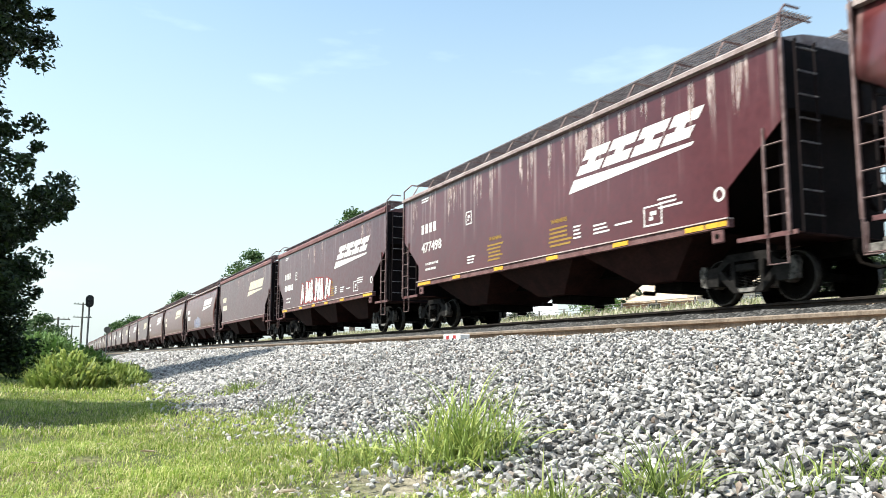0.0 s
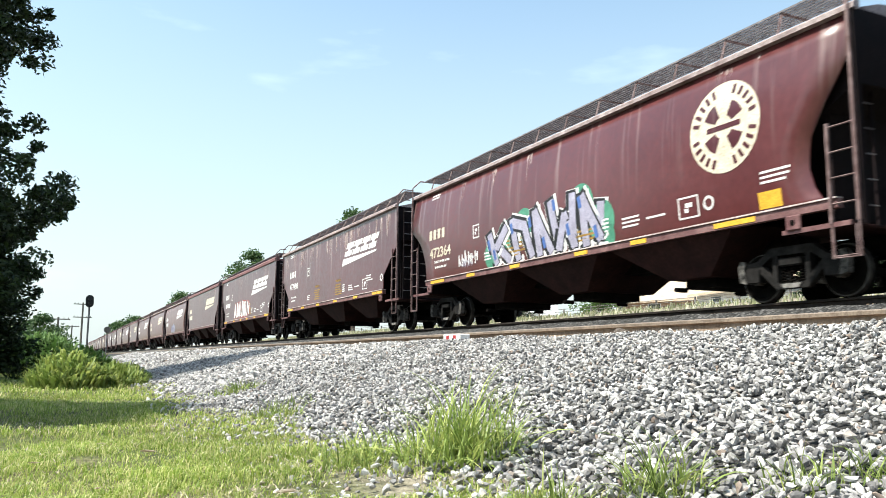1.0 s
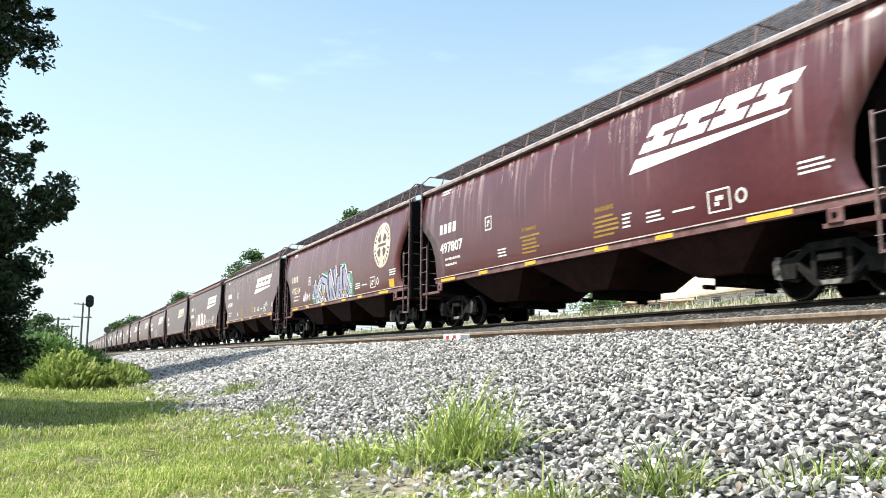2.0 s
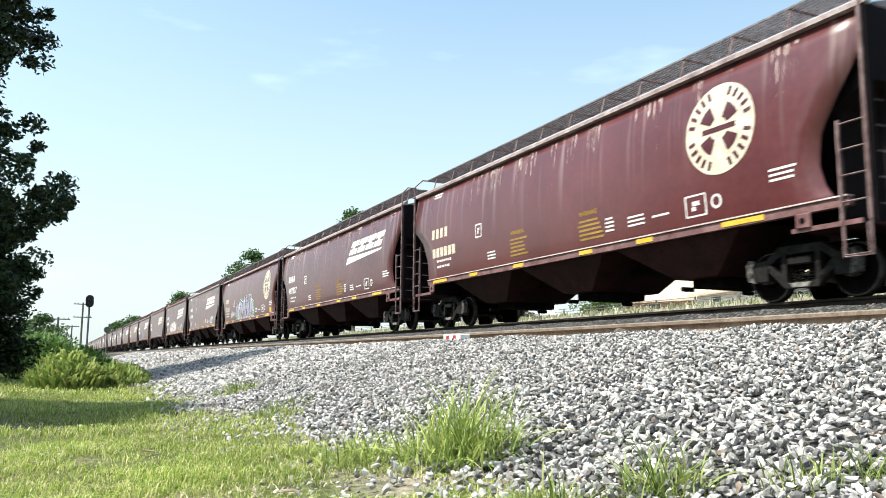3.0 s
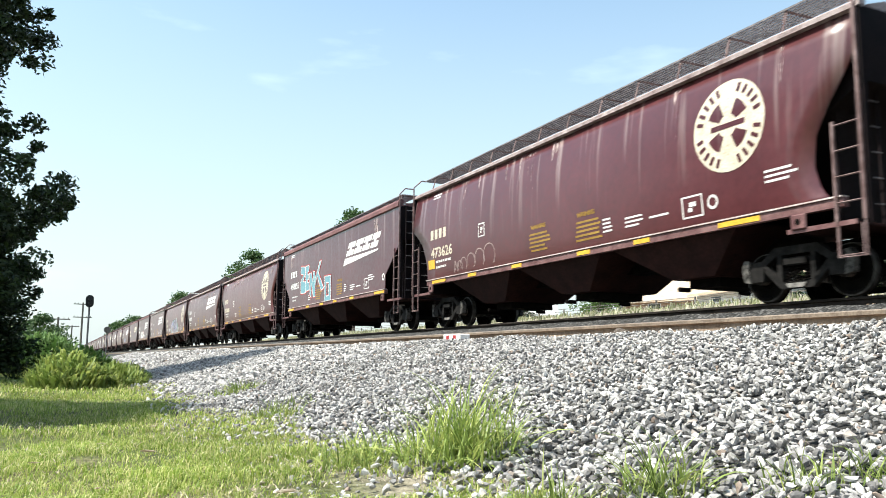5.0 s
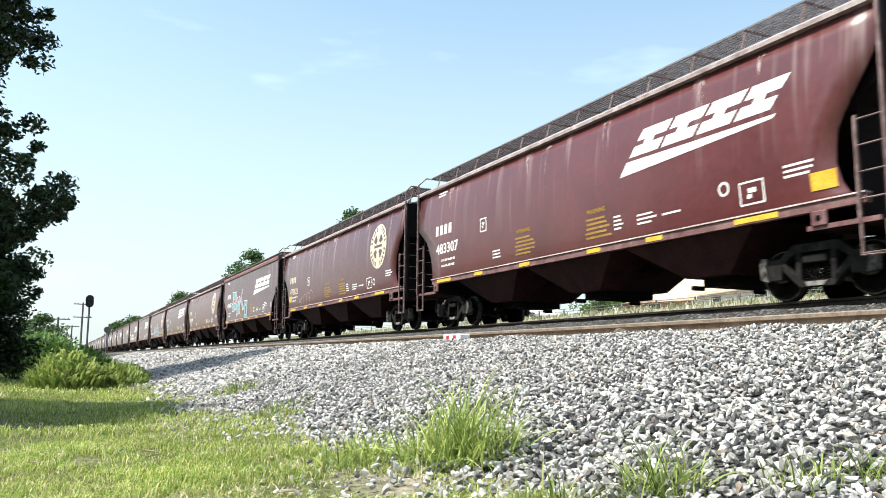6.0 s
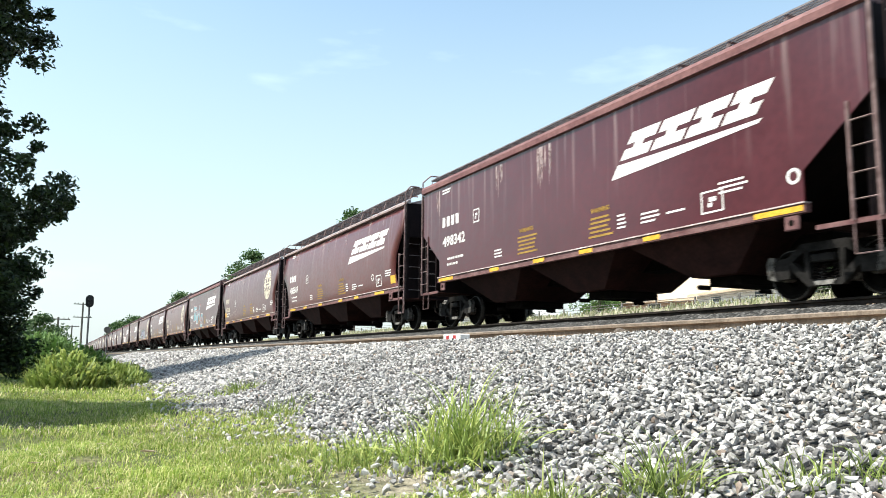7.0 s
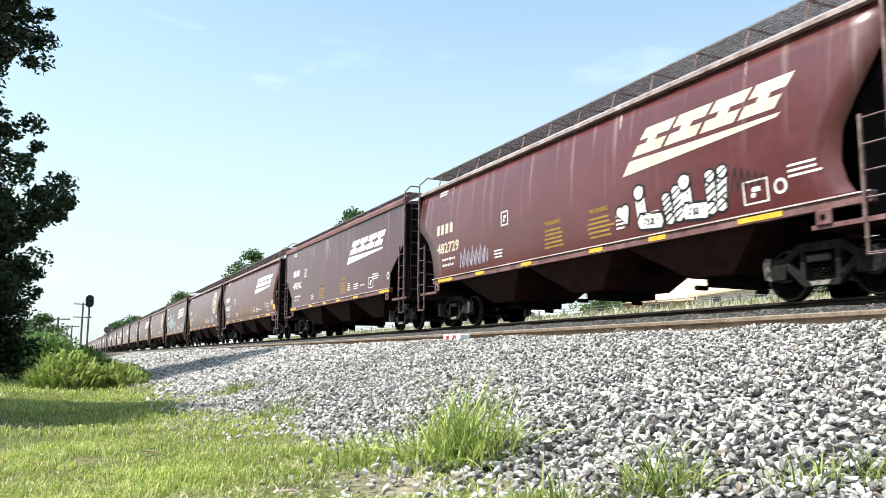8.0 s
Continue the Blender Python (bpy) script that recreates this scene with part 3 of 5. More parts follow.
        bm = bmesh.new()
        box(bm, -0.72, 0.72, yc - 0.68, yc + 0.18, 0.42, 0.62)
        for s in (-1, 1):
            tube(bm, (s * 0.7, yc + 0.2, 0.40), (s * 1.0, yc + 0.2, 0.40), 0.05, 8)
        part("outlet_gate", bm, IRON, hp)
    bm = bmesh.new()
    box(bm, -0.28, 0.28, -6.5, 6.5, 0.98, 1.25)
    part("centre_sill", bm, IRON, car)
    return car


# ---- painted marks on the near side of a wagon ----
LILAC = two_tone("lilac_spray_paint", (0.30, 0.28, 0.36), (0.42, 0.40, 0.50), 4.0, 0.5, 0, 0)
BLACK = two_tone("black_spray_paint", (0.010, 0.010, 0.012), (0.022, 0.022, 0.025), 4.0, 0.5, 0, 0)
AQUA = two_tone("pale_blue_spray_paint", (0.125, 0.27, 0.325), (0.165, 0.325, 0.375), 4.0, 0.5, 0, 0)
RED = two_tone("red_spray_paint", (0.30, 0.022, 0.028), (0.40, 0.04, 0.04), 4.0, 0.5, 0, 0)
BLUE = two_tone("blue_spray_paint", (0.05, 0.10, 0.30), (0.09, 0.17, 0.42), 4.0, 0.5, 0, 0)
GREEN = two_tone("green_spray_paint", (0.06, 0.22, 0.14), (0.10, 0.30, 0.20), 4.0, 0.5, 0, 0)
CHALK = two_tone("chalky_marker_line", (0.34, 0.26, 0.25), (0.48, 0.40, 0.38), 5.0, 0.8, 0, 0)
CAR_MID = 8.72


def on_side(kind, s, z, lift):
    return (-(half_width(kind, z) + lift), CAR_MID - s, z)


class Marks:
    """Gathers flat paint shapes, in metres along the side from its leading end and above the rail, into one mesh."""

    def __init__(self, kind, lift=0.006):
        self.kind, self.lift, self.bm = kind, lift, bmesh.new()

    def poly(self, pts):
        self.bm.faces.new([self.bm.verts.new(on_side(self.kind, s, z, self.lift)) for s, z in pts][::-1])
        self.lift += 0.00004

    def bar(self, s0, s1, z0, z1, lean=0.0):
        k = 1 if z1 - z0 < 0.4 else 4
        for i in range(k):
            a, b = i / k, (i + 1) / k
            za, zb = z0 + (z1 - z0) * a, z0 + (z1 - z0) * b
            self.poly([(s0 + lean * a, za), (s1 + lean * a, za), (s1 + lean * b, zb), (s0 + lean * b, zb)])

    def stroke(self, pts, w):
        for (a, b), (c, d) in zip(pts, pts[1:]):
            n = math.hypot(c - a, d - b) or 1.0
            ux, uz = (c - a) / n * w / 2, (d - b) / n * w / 2
            k = max(1, round(n / 0.5))
            for i in range(k):
                f, g = i / k, (i + 1) / k
                e0, e1 = (0.6 if i == 0 else 0), (0.6 if i == k - 1 else 0)
                p, q = (a + (c - a) * f - ux * e0, b + (d - b) * f - uz * e0), (a + (c - a) * g + ux * e1, b + (d - b) * g + uz * e1)
                self.poly([(p[0] + uz, p[1] - ux), (q[0] + uz, q[1] - ux), (q[0] - uz, q[1] + ux), (p[0] - uz, p[1] + ux)])

    def shape(self, pts):
        """A patch of any outline, cut into bands so that it follows the bulge of the side."""
        tmp = bmesh.new()
        tmp.faces.new([tmp.verts.new((0, a, b)) for a, b in pts])
        z = min(b for _, b in pts) + 0.2
        while z < max(b for _, b in pts):
            bmesh.ops.bisect_plane(tmp, geom=tmp.verts[:] + tmp.edges[:] + tmp.faces[:], plane_co=(0, 0, z), plane_no=(0, 0, 1))
            z += 0.2
        bmesh.ops.triangulate(tmp, faces=tmp.faces[:])
        for f in tmp.faces:
            self.bm.faces.new([self.bm.verts.new(on_side(self.kind, v.co.y, v.co.z, self.lift)) for v in f.verts])
        tmp.free()
        for f in self.bm.faces:
            if f.normal.x > 0:
                f.normal_flip()

    def disc(self, s, z, r0, r1, n=36, a0=0.0, a1=math.tau):
        for ring in range(3):
            ra, rb = r0 + (r1 - r0) * ring / 3, r0 + (r1 - r0) * (ring + 1) / 3
            for i in range(n):
                a, b = a0 + (a1 - a0) * i / n, a0 + (a1 - a0) * (i + 1) / n
                q = [(s + ra * math.cos(a), z + ra * math.sin(a)), (s + rb * math.cos(a), z + rb * math.sin(a)), (s + rb * math.cos(b), z + rb * math.sin(b)), (s + ra * math.cos(b), z + ra * math.sin(b))]
                self.bm.faces.new([self.bm.verts.new(on_side(self.kind, *p, self.lift)) for p in (q if ra > 1e-4 else q[1:3] + q[:1])][::-1])

    def words(self, text, s, z, h, stretch=1.0, bold=0.0):
        cu = bpy.data.curves.new("stencil", "FONT")
        cu.body, cu.size, cu.offset = text, h * 1.38, bold
        cu.resolution_u = 2
        ob = bpy.data.objects.new("stencil", cu)
        scene.collection.objects.link(ob)
        me = bpy.data.meshes.new_from_object(ob.evaluated_get(bpy.context.evaluated_depsgraph_get()))
        bpy.data.objects.remove(ob)
        vs = [self.bm.verts.new(on_side(self.kind, s + v.co.x * stretch, z + v.co.y, self.lift)) for v in me.vertices]
        for p in me.polygons:
            try:
                self.bm.faces.new([vs[i] for i in p.vertices][::-1])
            except ValueError:
                pass
        bpy.data.meshes.remove(me)
        bpy.data.curves.remove(cu)

    def put(self, name, material, car, label="", kind="stuff"):
        return part(name, self.bm, material, car, label, kind=kind)


def slant_emblem(car, kind, material):
    o = 0.10 if kind == "flat" else 0.58
    m = Marks(kind)
    m.poly([(o + 10.62, 2.92), (o + 10.86, 3.22), (o + 12.9, 3.20), (o + 14.95, 3.20), (o + 14.86, 3.13), (o + 12.7, 3.02)])
    em = m.put("emblem", material, car, "slanted block emblem over a tapering underline", "")
    s = o + 10.95
    for w in (1.02, 1.02, 0.98, 0.94):
        e = w - 0.10
        m = Marks(kind)
        m.poly([(s, 3.30), (s + e, 3.30), (s + e + 0.18, 3.52), (s + 0.18 + e * 0.62, 3.52), (s + 0.26 + e * 0.62, 3.62), (s + e + 0.26, 3.62), (s + e + 0.45, 3.85),
                (s + 0.45, 3.85), (s + 0.26, 3.62), (s + 0.26 + e * 0.30, 3.62), (s + 0.18 + e * 0.30, 3.52), (s + 0.18, 3.52)])
        m.put("emblem_block", material, em, "", "")
        s += w


def round_emblem(car, kind, material, paint, s):
    m = Marks(kind)
    z, r = 3.28, 0.88
    m.disc(s, z, 0.0, r)
    em = m.put("emblem", material, car, "round emblem with a cross", "")
    m = Marks(kind, 0.012)
    for q in range(4):
        a = q * math.pi / 2 + 0.42
        m.disc(s, z, 0.22, 0.52, 6, a, a + math.pi / 2 - 0.84)
    for q in range(26):
        if q % 13 in (0, 6, 7):
            continue
        a = q * math.tau / 26
        m.stroke([(s + 0.66 * math.cos(a), z + 0.66 * math.sin(a)), (s + 0.79 * math.cos(a), z + 0.79 * math.sin(a))], 0.075)
    m.bar(s - 0.42, s + 0.42, z - 0.05, z + 0.05)
    m.put("emblem_cross", paint, em)


def standard_marks(k, car, kind, number, ink, emblem, rnd):
    """Reporting number, data lines, warning panels, inspection box, reflective tapes."""
    cars_s = 1.80 if kind == "flat" else 1.46
    low = -0.30 if k in (1, 3, 5) else -0.22 if kind == "curved" else 0.0
    m = Marks(kind)
    if number:
        m.words(number, cars_s + 0.06, 2.51 + low * 0.9, 0.325, 1.18, 0.010)
    else:
        for i in range(6):
            m.bar(cars_s + 0.08 + 0.29 * i, cars_s + 0.30 + 0.29 * i, 2.52 + low, 2.82 + low)
    for i in range(4):
        a = cars_s + 0.03 + 0.32 * i
        m.bar(a, a + 0.20, 3.14 + low, 3.46 + low)
    m.put("reporting_number", ink, car)
    m = Marks(kind)
    for z, a in ((2.05, 0.95), (1.87, 0.75)):
        s = cars_s + 0.40
        while s < cars_s + 0.40 + a:
            w = rnd.uniform(0.06, 0.2)
            m.bar(s, s + w, z, z + 0.07)
            s += w + 0.05
    for s0, z0, n, w in (() if k == 5 else ((5.3, 1.78, 3, 0.5),)) + ((10.9, 1.80, 4, 0.34), (11.7, 1.80, 3, 0.62), (12.5, 1.88, 1, 0.65), (13.95 if kind == "flat" else 15.6, 2.02, 3, 0.72)):
        for i in range(n):
            m.bar(s0, s0 + w * rnd.uniform(0.7, 1), z0 + 0.09 * i, z0 + 0.09 * i + 0.042)
    m.bar(cars_s, cars_s + 0.6, 4.33, 4.38)
    m.bar(cars_s, cars_s + 0.55, 4.24, 4.29)
    m.put("data_stencil", ink if ink is not CREAM else WHITE, car, "small illegible stencilled data lines")
    far = 13.5 if kind == "flat" else 14.6 if k in (6, 8) else 13.5
    for s0, wide, z0, z1 in (({1: 4.67, 5: 4.9, 8: 5.78}.get(k, 4.62) if kind == "curved" else 5.2 if k == 0 else 4.0, 0.35, 3.0 + low * 1.6, 3.37 + low * 1.6), (far, 0.54, 1.72, 2.12)):
        m, t, s1 = Marks(kind), 0.035, s0 + wide
        m.stroke([(s0, z0), (s1, z0), (s1, z1), (s0, z1), (s0, z0)], t)
        m.bar(s0 + (s1 - s0) * 0.35, s1 - (s1 - s0) * 0.3, z0 + (z1 - z0) * 0.5, z1 - (z1 - z0) * 0.28)
        m.bar(s0 + (s1 - s0) * 0.3, s0 + (s1 - s0) * 0.5, z0 + (z1 - z0) * 0.25, z0 + (z1 - z0) * 0.45)
        m.put("inspection_box", ink if ink is not CREAM else WHITE, car)
    m = Marks(kind)
    m.disc(*((15.65, 2.02) if kind == "flat" else (far - 0.38, 2.1) if k == 6 else (far + 0.82, 1.92)), 0.09, 0.14, 20)
    m.put("stencil_ring", ink if ink is not CREAM else WHITE, car)
    for s0, z0 in (({5: 7.7, 8: 7.9}.get(k, 6.55), 1.72), (9.8, 1.72)):
        m = Marks(kind)
        m.words("WARNING", s0 + 0.12, z0 + 0.58, 0.105, 1.0, 0.006)
        for i in range(5):
            m.bar(s0 + rnd.uniform(0, 0.1), s0 + rnd.uniform(0.75, 1.05), z0 + 0.105 * i, z0 + 0.105 * i + 0.05)
        m.put("warning_panel", YSTEN, car, "yellow stencilled warning panel")
    b = CAR_MID + 7.14
    x = -(half_width(kind, 1.4) + 0.04)
    mids = (4.36, 7.02, 9.74, 12.46) if k == 0 else (5.08, 7.43, 9.48, 11.8) if kind == "flat" else (4.1, 6.72, 9.82, 11.93)
    spots = [(1.66, 2.68) if kind == "flat" else (1.47, 2.5)] + [(q, q + 0.52) for q in mids] + ([(14.75, 15.26), (15.31, b - 0.02)] if k == 0 else [(14.8, b - 0.02)] if kind == "flat" else [(14.4, 15.4)])
    for s0, s1 in spots:
        bm = bmesh.new()
        box(bm, x - 0.006, x + 0.01, CAR_MID - s1, CAR_MID - s0, 1.398, 1.498)
        part("reflective_tape", bm, YELLOW, car)
    if emblem == "slant":
        slant_emblem(car, kind, ink)
    elif emblem == "round":
        round_emblem(car, kind, ink, PAINT, 14.48 if k == 3 else 14.8)


def weather_streaks(car, kind, rnd, n):
    """Pale grain dust runs below the eaves: long thin tapering stains."""
    m = Marks(kind, 0.0035)
    for _ in range(n):
        s = rnd.uniform(0.9, 16.3)
        for _ in range(rnd.randint(1, 4)):
            s += rnd.uniform(0.03, 0.16)
            ln, w = rnd.uniform(0.25, 1.3), rnd.uniform(0.02, 0.085)
            if not 0.4 < s < 16.9:
                continue
            zt = 4.42
            m.poly([(s - w * 0.5, zt), (s + w * 0.5, zt), (s + w * 0.7, zt - ln * 0.45), (s + w * 0.1, zt - ln), (s - w * 0.5, zt - ln * 0.5)])
    m.put("dust_staining", STREAK, car, "pale dusty rain streaks")


def streak_mat():
    m, n, l, b = mat_base("pale_dust_streak", 0.8)
    f, _ = noise_node(n, l, 9.0, 4)
    l.new(ramp_node(n, l, f, [(0.3, (0.30, 0.20, 0.19)), (0.7, (0.58, 0.49, 0.47))]), b.inputs["Base Color"])
    t = n.new("ShaderNodeBsdfTransparent")
    ms = n.new("ShaderNodeMixShader")
    g, _ = noise_node(n, l, 3.0, 4, (1, 3, 0.8))
    fac = ramp_node(n, l, g, [(0.35, (0.2,) * 3), (0.65, (0.95,) * 3)])
    l.new(fac, ms.inputs[0])
    l.new(t.outputs[0], ms.inputs[1])
    l.new(b.outputs[0], ms.inputs[2])
    l.new(ms.outputs[0], n["Material Output"].inputs[0])
    return m


STREAK = streak_mat()


def outlined(car, kind, shapes, fill, line, halo, name, label, w=0.3, rim=0.10):
    """Spray-can lettering blocks: a halo, a dark or pale outline and a fill, each a coat of its own."""
    for extra, mat, lift, nm in ((rim * 2.6, halo, 0.006, "halo"), (rim, line, 0.009, "outline"), (0.0, fill, 0.012, "fill")):
        if mat is None:
            continue
        m = Marks(kind, lift)
        for pts in shapes:
            m.stroke(pts, w + extra)
        m.put(name if nm == "outline" else name + "_" + nm, mat, car, label if nm == "fill" else "")


def graffiti_block(car, kind):
    """The tall aqua letters with a white edge and a red glow."""
    letters = [[(3.80, 3.58), (4.62, 3.50), (4.62, 3.11), (4.23, 2.78), (4.74, 2.73), (4.79, 2.18), (3.90, 2.19), (3.82, 2.78), (4.30, 3.14), (3.82, 3.21)],
               [(4.68, 3.52), (5.29, 3.51), (5.32, 3.23), (5.07, 3.23), (5.08, 3.05), (5.30, 3.08), (5.29, 2.81), (5.08, 2.81), (5.10, 2.66), (5.37, 2.66), (5.44, 2.28), (4.81, 2.24)],
               [(5.43, 3.10), (5.75, 3.10), (6.10, 2.52), (6.07, 3.12), (6.37, 3.11), (6.54, 1.89), (6.20, 1.88), (5.79, 2.58), (5.84, 1.86), (5.54, 2.02)],
               [(6.38, 2.72), (7.16, 3.53), (7.42, 3.52), (6.97, 3.00), (7.90, 2.18), (7.47, 2.11), (6.78, 2.86), (6.46, 2.38)]]
    ring = [(8.0, 2.72), (8.95, 2.68), (9.05, 1.50), (8.07, 1.46)], [(8.29, 2.40), (8.66, 2.38), (8.72, 1.78), (8.33, 1.77)]
    halo, edge_line, fill = Marks(kind, 0.006), Marks(kind, 0.012), Marks(kind, 0.009)
    for q in letters + list(ring):
        halo.stroke(q + q[:1], 0.13)
        edge_line.stroke(q + q[:1], 0.035)
    for q in letters:
        fill.shape(q)
    for i in range(4):
        fill.shape([ring[0][i], ring[0][(i + 1) % 4], ring[1][(i + 1) % 4], ring[1][i]])
    halo.put("graffiti_halo", RED, car)
    edge_line.put("graffiti_outline", WHITE, car)
    fill.put("graffiti_fill", AQUA, car, "large pale blue spray-painted letters with red glow")


def graffiti_lilac(car, kind):
    """Interlocked leaning grey-lilac blocks with black shadow sides, a white edge, blue chips and a green cloud."""
    cloud = Marks(kind, 0.006)
    for a, z, r in ((5.75, 1.85, 0.42), (6.6, 2.35, 0.42), (7.6, 2.5, 0.45), (10.2, 2.6, 0.5), (10.95, 2.1, 0.5), (11.1, 1.75, 0.32)):
        cloud.disc(a, z, 0.0, r, 20)
    cloud.put("graffiti_cloud", GREEN, car)
    bars = [[(5.72, 2.42), (6.0, 1.66)], [(6.62, 2.52), (6.12, 2.1), (6.72, 1.66)], [(6.98, 2.66), (7.2, 1.66)], [(7.1, 2.6), (7.62, 2.46), (7.9, 1.68)],
            [(8.28, 1.66), (8.16, 2.72), (8.82, 1.68)], [(8.9, 2.84), (9.2, 1.70), (9.5, 2.42), (9.84, 1.70), (9.86, 2.86)], [(10.32, 1.66), (10.26, 2.74), (10.88, 1.74), (10.98, 2.46)]]
    for wide, mat, lift, nm in ((0.56, WHITE, 0.009, "edge"), (0.44, BLACK, 0.012, "shadow"), (0.27, LILAC, 0.015, "fill")):
        m = Marks(kind, lift)
        for b in bars:
            m.stroke([(a - (0.05 if nm == "shadow" else 0), z + (0.02 if nm == "shadow" else 0)) for a, z in b], wide)
        m.put("graffiti_" + nm, mat, car, "interlocked grey-lilac spray-painted blocks" if nm == "fill" else "")
    chips = Marks(kind, 0.018)
    for a, z in ((5.62, 2.02), (5.9, 1.72), (6.92, 2.32), (7.86, 2.36), (8.5, 1.74), (9.02, 2.62), (9.6, 1.92), (10.12, 2.5), (10.7, 1.72)):
        chips.poly([(a, z), (a + 0.13, z + 0.02), (a + 0.06, z + 0.32), (a - 0.06, z + 0.28)])
    chips.put("graffiti_chips", BLUE, car)


def graffiti_wild(car, kind, s0, s1, z0, z1, rnd, fill, line, halo, extra, rod=0.32):
    """Interlocked wild-style blocks, not readable."""
    shapes = []
    n = 6
    for i in range(n):
        a = s0 + (s1 - s0) * (i + 0.2) / n
        w = (s1 - s0) / n * 0.62
        zt = z1 - 0.25 * abs(i - n / 2) / n - rnd.uniform(0, 0.15)
        shapes.append([(a, z0 + 0.12), (a + w * rnd.uniform(0.1, 0.35), zt)])
        shapes.append([(a + w * 0.3, zt - 0.1), (a + w * rnd.uniform(0.6, 1.1), z0 + rnd.uniform(0.1, 0.35))])
        if i % 2:
            shapes.append([(a + w, z0 + 0.2), (a + w * 1.2, zt - rnd.uniform(0, 0.2))])
    outlined(car, kind, shapes, fill, line, halo, "graffiti", "spray-painted wild-style graffiti with pale outline", rod, rod * 0.28)
    m = Marks(kind, 0.0145)
    for i in range(14):
        a = rnd.uniform(s0 + 0.1, s1 - 0.4)
        z = rnd.uniform(z0 + 0.15, z1 - 0.6)
        m.stroke([(a, z), (a + rnd.uniform(0.02, 0.2), z + (z1 - z0) * rnd.uniform(0.15, 0.5))], rod * 0.22)
    m.put("graffiti_shading", extra, car)


def graffiti_bubbles(car, kind):
    """A heart and plump white uprights with black dots and stripes."""
    o = 0.16
    feet = [[(11.72, 2.48), (11.80, 1.84), (12.28, 1.80)], [(13.10, 2.44), (13.16, 1.84), (13.58, 1.80)]]
    posts = [[(12.56, 2.20), (12.64, 1.78)], [(12.86, 2.30), (12.90, 1.80)], [(13.80, 2.42), (13.80, 1.80)], [(14.12, 2.44), (14.06, 1.82)]]
    for wide, mat, lift, nm in ((0.40, BLACK, 0.008, "edge"), (0.29, WHITE, 0.012, "fill")):
        m = Marks(kind, lift)
        for q in feet + posts:
            w = wide * (1.0 if q in feet else 0.78)
            m.stroke(q, w)
            for a, z in q:
                m.disc(a, z, 0.0, w * 0.5, 16)
        m.put("graffiti_" + nm, mat, car, "plump white spray-painted shapes with black outline" if nm == "fill" else "")
    for extra, mat, lift in ((0.05, BLACK, 0.008), (0.0, WHITE, 0.012)):
        m = Marks(kind, lift)
        m.disc(11.06, 2.16, 0.0, 0.11 + extra, 14)
        m.disc(11.25, 2.18, 0.0, 0.11 + extra, 14)
        m.shape([(10.96 - extra, 2.12), (11.35 + extra, 2.14), (11.28 + extra, 1.86 - extra * 1.3)])
        m.put("graffiti_heart", mat, car)
    m = Marks(kind, 0.016)
    for (a, b), (c, d) in posts:
        for i in range(5):
            f = i / 4
            m.stroke([(a + (c - a) * f - 0.1, b + (d - b) * f - 0.05), (a + (c - a) * f + 0.1, b + (d - b) * f + 0.06)], 0.032)
    for q in feet:
        for (a, b), (c, d) in zip(q, q[1:]):
            for i in range(5):
                f = (i + 0.3) / 5
                m.disc(a + (c - a) * f + 0.06 * (-1) ** i, b + (d - b) * f + 0.04 * (-1) ** i, 0.0, 0.024, 8)
    m.put("graffiti_shading", BLACK, car)
    m = Marks(kind)
    for i in range(5):
        a = o + 14.15 + 0.16 * i
        m.stroke([(a, 2.0), (a + 0.12, 2.45 - 0.06 * i), (a + 0.16, 2.05)], 0.03)
    m.put("scribble", BLACK, car)
    m = Marks(kind)
    for i in range(7):
        a = 3.1 + 0.26 * i
        m.stroke([(a, 1.72), (a + 0.1, 2.2 + 0.1 * (i % 2)), (a + 0.2, 1.75), (a + 0.28, 2.1)], 0.04)
    m.put("scribble", LILAC, car)


def chalk_loops(car, kind):
    m = Marks(kind)
    for i, a in enumerate((3.6, 3.85, 4.35, 4.9, 5.5)):
        r = 0.13 + 0.035 * i
        pts = [(a + r * math.cos(q * 0.25 - 0.9) * 1.25, 1.66 + r + r * math.sin(q * 0.25 - 0.9) * 1.2) for q in range(19)]
        m.stroke(pts, 0.024)
    m.stroke([(3.2, 1.62), (3.28, 1.98), (3.42, 1.62), (3.5, 1.9)], 0.024)
    m.put("chalk_scrawl", CHALK, car, "pale chalk loops drawn on the side")
CARS = {}
KINDS = {-3: ("curved", 0), -2: ("flat", 0), -1: ("flat", 0), 0: ("flat", 1), 1: ("curved", 0), 2: ("curved", 1), 3: ("curved", 0), 4: ("flat", 0), 5: ("curved", 1), 6: ("curved", 0), 7: ("flat", 0), 8: ("curved", 0), 9: ("flat", 1)}
MODELS = {}
